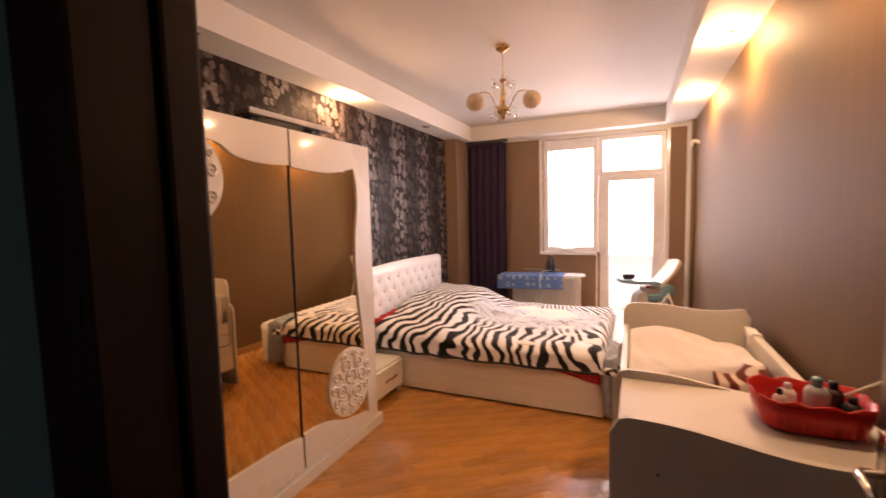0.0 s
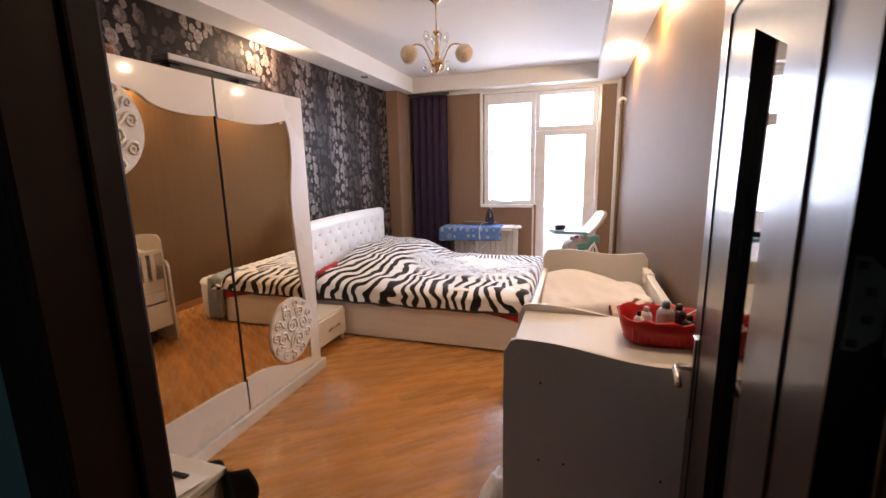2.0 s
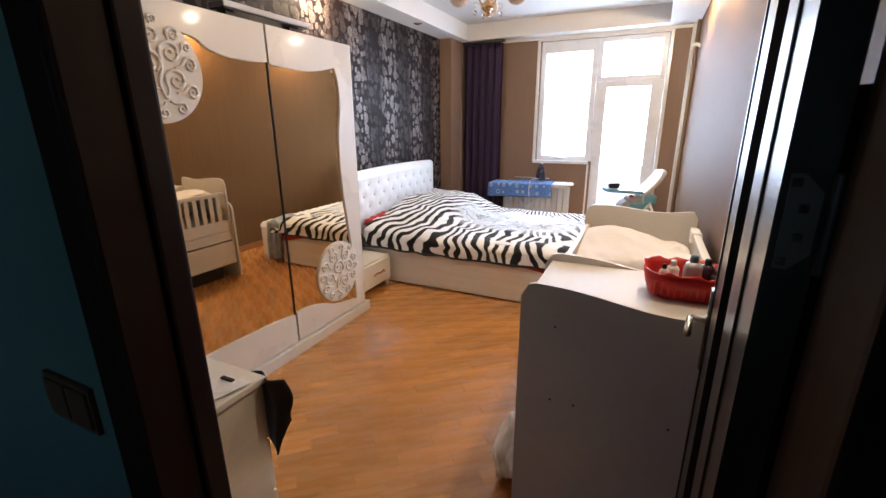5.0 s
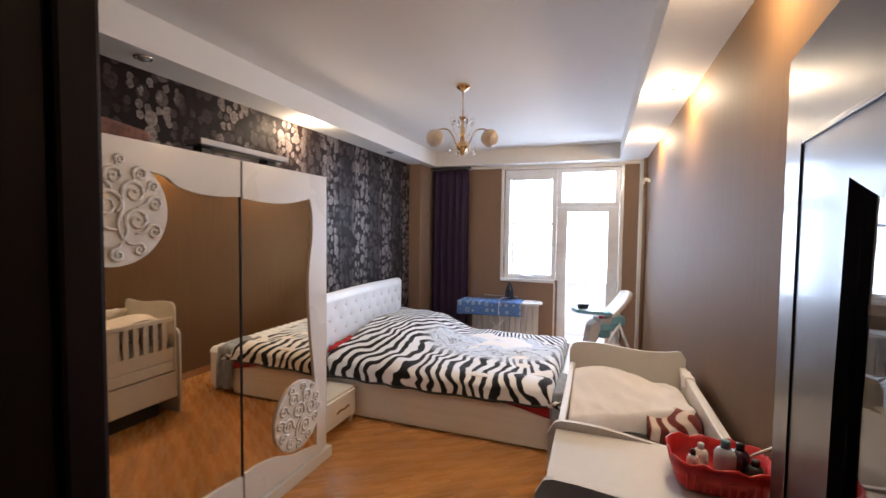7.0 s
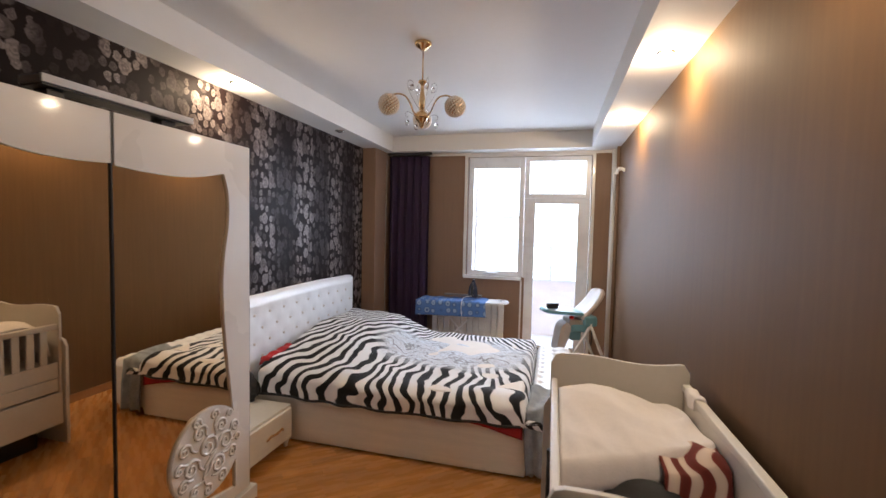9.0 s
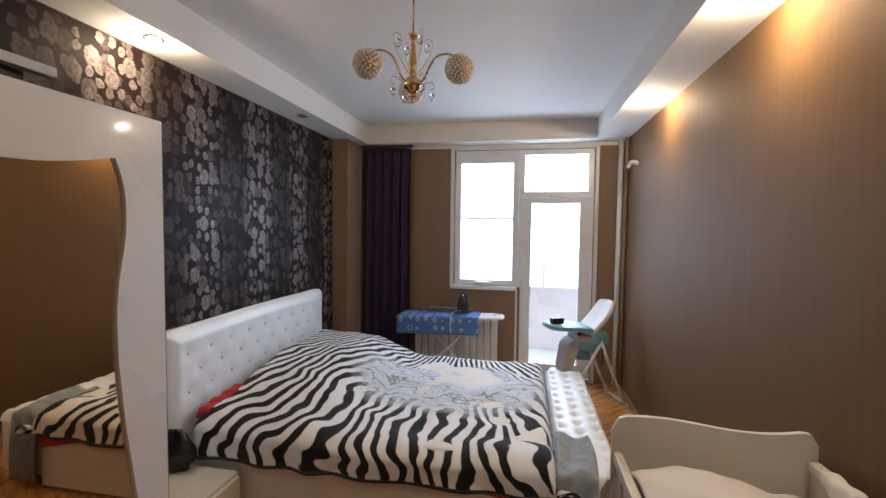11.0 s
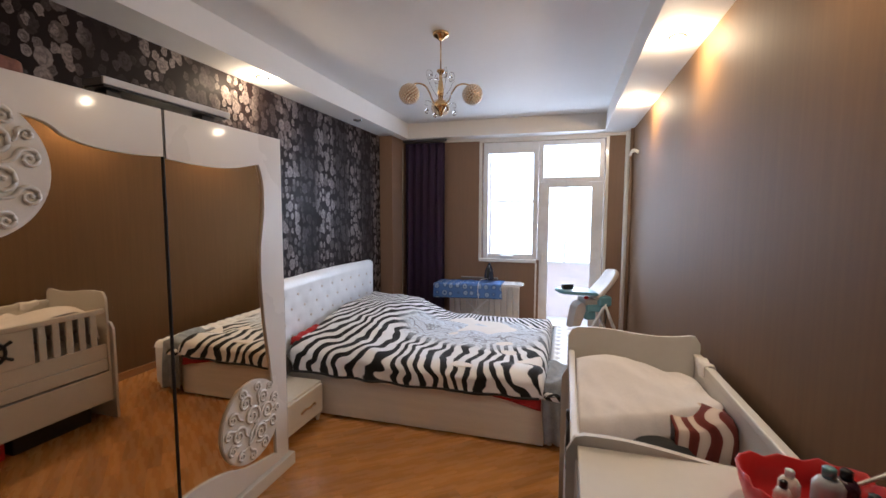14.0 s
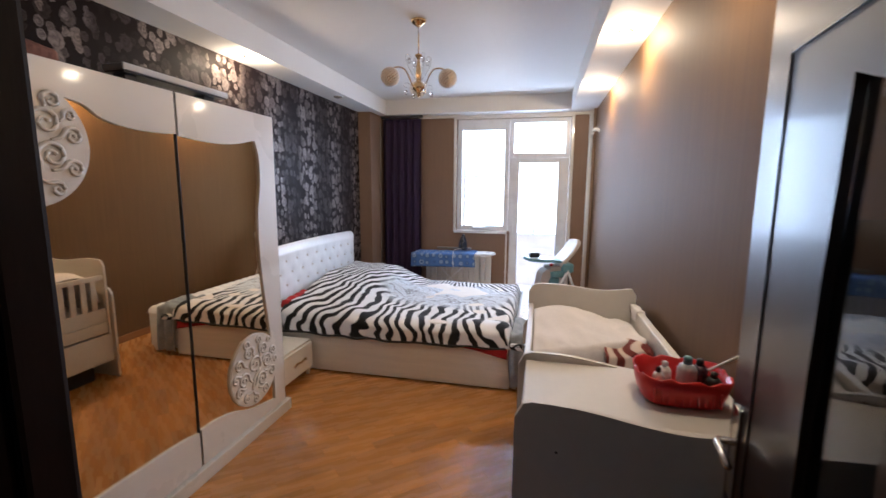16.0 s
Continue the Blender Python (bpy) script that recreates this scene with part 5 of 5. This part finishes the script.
# high chair
hc = thing("high_chair", 0.57, 5.81, 0, "folding baby high chair in turquoise and grey", "high chair")
GREYFRAME = material("white_grey_painted_tube", (0.62, 0.64, 0.66), 0.3, 0.2, 0.05)
PADCLOTH = material("beige_grey_padding", (0.50, 0.46, 0.43), 0.7, 0, 0.1, 10, 0.2, 60)
BACKPAD = material("cream_padding", (0.66, 0.60, 0.56), 0.6, 0, 0.08, 10, 0.2, 60)
for y in (5.40, 5.72):
    part("leg", tube([(0.58, y, 0.66), (0.715, y, 0.32), (0.845, y, 0.015)], 0.016, 10), GREYFRAME, hc, smooth=True)
    part("leg", tube([(0.60, y, 0.66), (0.42, y, 0.32), (0.26, y, 0.015)], 0.016, 10), GREYFRAME, hc, smooth=True)
for x in (0.845, 0.26):
    part("foot", tube([(x, 5.34, 0.016), (x, 5.78, 0.016)], 0.016, 10), GREYFRAME, hc, smooth=True)


def back_pad(a, c):
    w = 0.155 * (1 - 0.2 * c ** 3) * (1 if c < 0.85 else math.sqrt(max(0.05, 1 - ((c - 0.85) / 0.15) ** 2)))
    return (0.52 + 0.24 * c + 0.03 * math.sin(c * 3), 5.56 + (a - 0.5) * 2 * w, 0.70 + 0.33 * c - 0.02 * math.sin(a * math.pi))


bp = part("backrest", sheet(16, 18, back_pad, 0.045), BACKPAD, hc, "padded light grey backrest", smooth=True)
for y in (5.50, 5.62):
    part("strap", tube([(0.635, y, 0.87), (0.61, y, 0.78), (0.585, y - 0.01, 0.70)], 0.006, 6), BLACK, bp)
part("seat", box(0.38, 0.60, 5.44, 5.68, 0.62, 0.70, 0.03, 3), PADCLOTH, hc)
part("seat_shell", box(0.40, 0.60, 5.42, 5.70, 0.55, 0.64, 0.03, 3), TURQUOISE, hc)
part("hub", box(0.52, 0.66, 5.385, 5.735, 0.62, 0.74, 0.03, 3), TURQUOISE, hc)
tr = part("tray", prism(curve2([(0.12, 5.47), (0.16, 5.40), (0.28, 5.38), (0.48, 5.39), (0.52, 5.43), (0.52, 5.69), (0.48, 5.73), (0.28, 5.74), (0.16, 5.72), (0.12, 5.65), (0.12, 5.47)], 4)[:-1], 0.028, lambda u, v, w: (u, v, 0.772 - 0.05 * (u - 0.1) + w), 0.01), TURQUOISE, hc)
part("tray_top", prism(curve2([(0.14, 5.47), (0.18, 5.41), (0.30, 5.40), (0.42, 5.42), (0.42, 5.70), (0.30, 5.72), (0.18, 5.71), (0.14, 5.65), (0.14, 5.47)], 4)[:-1], 0.006, lambda u, v, w: (u, v, 0.801 - 0.05 * (u - 0.1) + w)), material("pale_turquoise_plastic", (0.34, 0.48, 0.54), 0.4, 0, 0.06), tr)
part("leg_rest", prism(curve2([(0.36, 0.66), (0.30, 0.60), (0.275, 0.46), (0.26, 0.34), (0.30, 0.32), (0.34, 0.36), (0.39, 0.52), (0.42, 0.62)], 3), 0.20, lambda u, v, w: (u, 5.46 + w, v), 0.01), PADCLOTH, hc)
part("foot_rest", box(0.20, 0.32, 5.46, 5.66, 0.30, 0.325, 0.01), GREYFRAME, hc)
part("knee_block", box(0.40, 0.52, 5.46, 5.66, 0.45, 0.56, 0.03, 3), TURQUOISE, hc)
part("strap", tube([(0.60, 5.40, 0.60), (0.60, 5.39, 0.5), (0.595, 5.39, 0.42)], 0.007, 6), BLACK, hc)
part("toy", ball((0.40, 5.45, 0.72), 0.028, 2, None, (1, 0.8, 0.7)), RED, hc, "small red toy clipped under the tray", True)
t = thing("black_wallet", 0.224, 5.80, 0.79, "small black box standing on the high chair tray", "box")
part("body", box(0.165, 0.275, 5.51, 5.58, 0.806, 0.86, 0.006), BLACK, t)
part("flap", box(0.163, 0.277, 5.505, 5.512, 0.835, 0.867, 0.003), BLACK, t)
# the chair stands turned a little towards the room
for ob in hc.children_recursive + t.children_recursive:
    ob.data.transform(Matrix.Translation((0.50, 5.81, 0)) @ Matrix.Rotation(radians(20), 4, "Z") @ Matrix.Translation((-0.508, -5.56, 0)) @ Matrix.Diagonal((1.055, 1.0, 0.98, 1)))

# ---------------------------------------------------------------- chest beside the doorway
cs = thing("chest_of_drawers", -0.78, 0.8, 0, "low cream chest of drawers beside the doorway", "chest of drawers")
part("body", box(-0.985, -0.512, RY0 + 0.03, 0.985, 0.03, 0.715, 0.003), CREAM, cs)
part("top", box(-0.995, -0.50, RY0 + 0.03, 1.005, 0.716, 0.74, 0.004), CREAM, cs)
for z0, z1 in ((0.06, 0.26), (0.27, 0.48), (0.49, 0.705)):
    dq = part("drawer", box(-0.975, -0.522, 0.986, 1.004, z0, z1, 0.004), CREAM, cs)
    part("handle", tube([(-0.82, 1.006, (z0 + z1) / 2), (-0.80, 1.024, (z0 + z1) / 2), (-0.69, 1.024, (z0 + z1) / 2), (-0.67, 1.006, (z0 + z1) / 2)], 0.006, 8), CHROME, dq, smooth=True)
for x in (-0.955, -0.535):
    for y in (0.66, 0.95):
        part("leg", box(x - 0.02, x + 0.02, y - 0.02, y + 0.02, 0, 0.03), CREAM, cs)


def paper_sheet(a, c):
    return (-0.66 + a * 0.13 + 0.03 * c, 0.83 + c * 0.12, 0.7425 + 0.006 * a * a)


tagged(finish(sheet(6, 6, paper_sheet, 0.001), "paper_sheet", UPVC), "white paper lying on the chest top", "paper")
tagged(finish(box(-0.62, -0.565, 0.925, 0.94, 0.741, 0.75, 0.003), "black_pen", BLACK), "short black pen on the chest top", "pen")


def hung_cloth(a, c):
    return (-0.575 + a * 0.14 + 0.02 * math.sin(c * 5), 1.012 + 0.016 * math.sin(a * 7) + 0.028 * c, 0.735 - c * (0.26 + 0.1 * math.sin(a * 4)))


tagged(finish(sheet(14, 20, hung_cloth, 0.005), "hanging_bag", DARKCLOTH, smooth=True), "black and white cloth bag hanging from the chest front", "bag")
tagged(finish(lumpy((0.17, 1.72, 0.14), (0.07, 0.16, 0.14), 15, 4, 0.3, flat=0.006), "white_plastic_bag", WHITECLOTH, smooth=True), "crumpled white plastic bag on the floor beside the cot", "bag")

# ---------------------------------------------------------------- parquet
floor = slab("floor", RX0 - 0.1, RX1 + 0.1, RY0 - 0.1, RY1 + 0.1, -0.1, -0.009, JOINT, "honey oak parquet laid on the diagonal", "floor")
slab("floor_hall", -1.9, 2.0, -1.75, RY0 - 0.06, -0.1, -0.002, material("dark_hall_laminate", (0.12, 0.06, 0.03), 0.4, 0, 0.2, 5), "dark laminate hall floor", "floor")
PW, PL, DIAG = 0.075, 0.46, radians(42)
RECT = (RX0, RX1, RY0 - 0.05, RY1 + 0.02)


def clip(poly):
    """Cuts a convex outline to the room."""
    for axis, limit, keep in ((0, RECT[0], 1), (0, RECT[1], -1), (1, RECT[2], 1), (1, RECT[3], -1)):
        res = []
        for i, p in enumerate(poly):
            q = poly[(i + 1) % len(poly)]
            a, b = (p[axis] - limit) * keep, (q[axis] - limit) * keep
            if a >= 0:
                res.append(p)
            if a * b < 0:
                f = a / (a - b)
                res.append((p[0] + (q[0] - p[0]) * f, p[1] + (q[1] - p[1]) * f))
        poly = res
        if len(poly) < 3:
            return []
    return poly


def plank_mesh(poly):
    bm = bmesh.new()
    lo = [bm.verts.new((x, y, -0.009)) for x, y in poly]
    cx, cy = sum(p[0] for p in poly) / len(poly), sum(p[1] for p in poly) / len(poly)
    mid = [bm.verts.new((x, y, -0.0005)) for x, y in poly]
    hi = []
    for x, y in poly:
        d = math.hypot(x - cx, y - cy) or 1
        hi.append(bm.verts.new((x - (x - cx) / d * 0.0003, y - (y - cy) / d * 0.0003, 0.0)))
    n = len(poly)
    for a, b in ((lo, mid), (mid, hi)):
        for i in range(n):
            bm.faces.new((a[i], a[(i + 1) % n], b[(i + 1) % n], b[i]))
    bm.faces.new(hi)
    return bm


whole = None
rest = bmesh.new()
c, s = math.cos(DIAG), math.sin(DIAG)
gap = 0.0002
singles = 0
for r in range(-70, 130):
    shift = (r * 0.37 % 1) * PL + 0.05 * math.sin(r * 7.0)
    for k in range(-10, 22):
        u0, v0 = k * PL + shift, r * PW
        local = [(u0 + gap, v0 + gap), (u0 + PL - gap, v0 + gap), (u0 + PL - gap, v0 + PW - gap), (u0 + gap, v0 + PW - gap)]
        world_pts = [(u * c - v * s, u * s + v * c) for u, v in local]
        cut = clip(world_pts)
        if not cut:
            continue
        mx, my = sum(p[0] for p in cut) / len(cut), sum(p[1] for p in cut) / len(cut)
        near = -1.5 < mx < 0.75 and my < 3.65
        if near and singles < 300:
            singles += 1
            if len(cut) == 4 and all(abs(p[0] - q[0]) < 1e-9 for p, q in zip(cut, world_pts)):
                if whole is None:
                    bm = plank_mesh([(gap, gap), (PL - gap, gap), (PL - gap, PW - gap), (gap, PW - gap)])
                    whole = bpy.data.meshes.new("plank")
                    bmesh.ops.recalc_face_normals(bm, faces=bm.faces[:])
                    bm.to_mesh(whole)
                    bm.free()
                    whole.materials.append(PLANK)
                ob = new("plank", whole)
                ob.parent = floor
                ob.matrix_basis = Matrix.Rotation(DIAG, 4, "Z") @ Matrix.Translation((u0, v0, 0))
            else:
                inv = Matrix.Rotation(-DIAG, 4, "Z")
                own = plank_mesh(cut)
                bmesh.ops.transform(own, matrix=inv, verts=own.verts[:])
                ob = finish(own, "plank", PLANK)
                ob.parent = floor
                ob.matrix_basis = Matrix.Rotation(DIAG, 4, "Z")
        else:
            lo = [rest.verts.new((x, y, -0.009)) for x, y in cut]
            hi = [rest.verts.new((x, y, 0.0)) for x, y in cut]
            n = len(cut)
            rest.faces.new(hi)
            for i in range(n):
                rest.faces.new((lo[i], lo[(i + 1) % n], hi[(i + 1) % n], hi[i]))
PLANKS = material("honey_oak_planks", (0.47, 0.208, 0.05), 0.28, 0, 0.13, 4.0, 0.03, 40, coat=0.45, stretch=(1.0, 5, 1), spec=0.4)
n, l, bs = nodes_of(PLANKS)
geo, mr, mul = n.new("ShaderNodeNewGeometry"), n.new("ShaderNodeMapRange"), n.new("ShaderNodeMath")
mr.inputs[3].default_value, mr.inputs[4].default_value = 0.81, 1.19
mul.operation = "MULTIPLY"
hsv = [k for k in n if k.type == "HUE_SAT"][0]
old = hsv.inputs["Value"].links[0].from_socket
l.new(geo.outputs["Random Per Island"], mr.inputs[0])
l.new(mr.outputs[0], mul.inputs[0])
l.new(old, mul.inputs[1])
l.new(mul.outputs[0], hsv.inputs["Value"])
bmesh.ops.transform(rest, matrix=Matrix.Rotation(-DIAG, 4, "Z"), verts=rest.verts[:])
ob = finish(rest, "plank_field", PLANKS)
ob.parent = floor
ob.matrix_basis = Matrix.Rotation(DIAG, 4, "Z")
tagged(ob, kind="stuff")
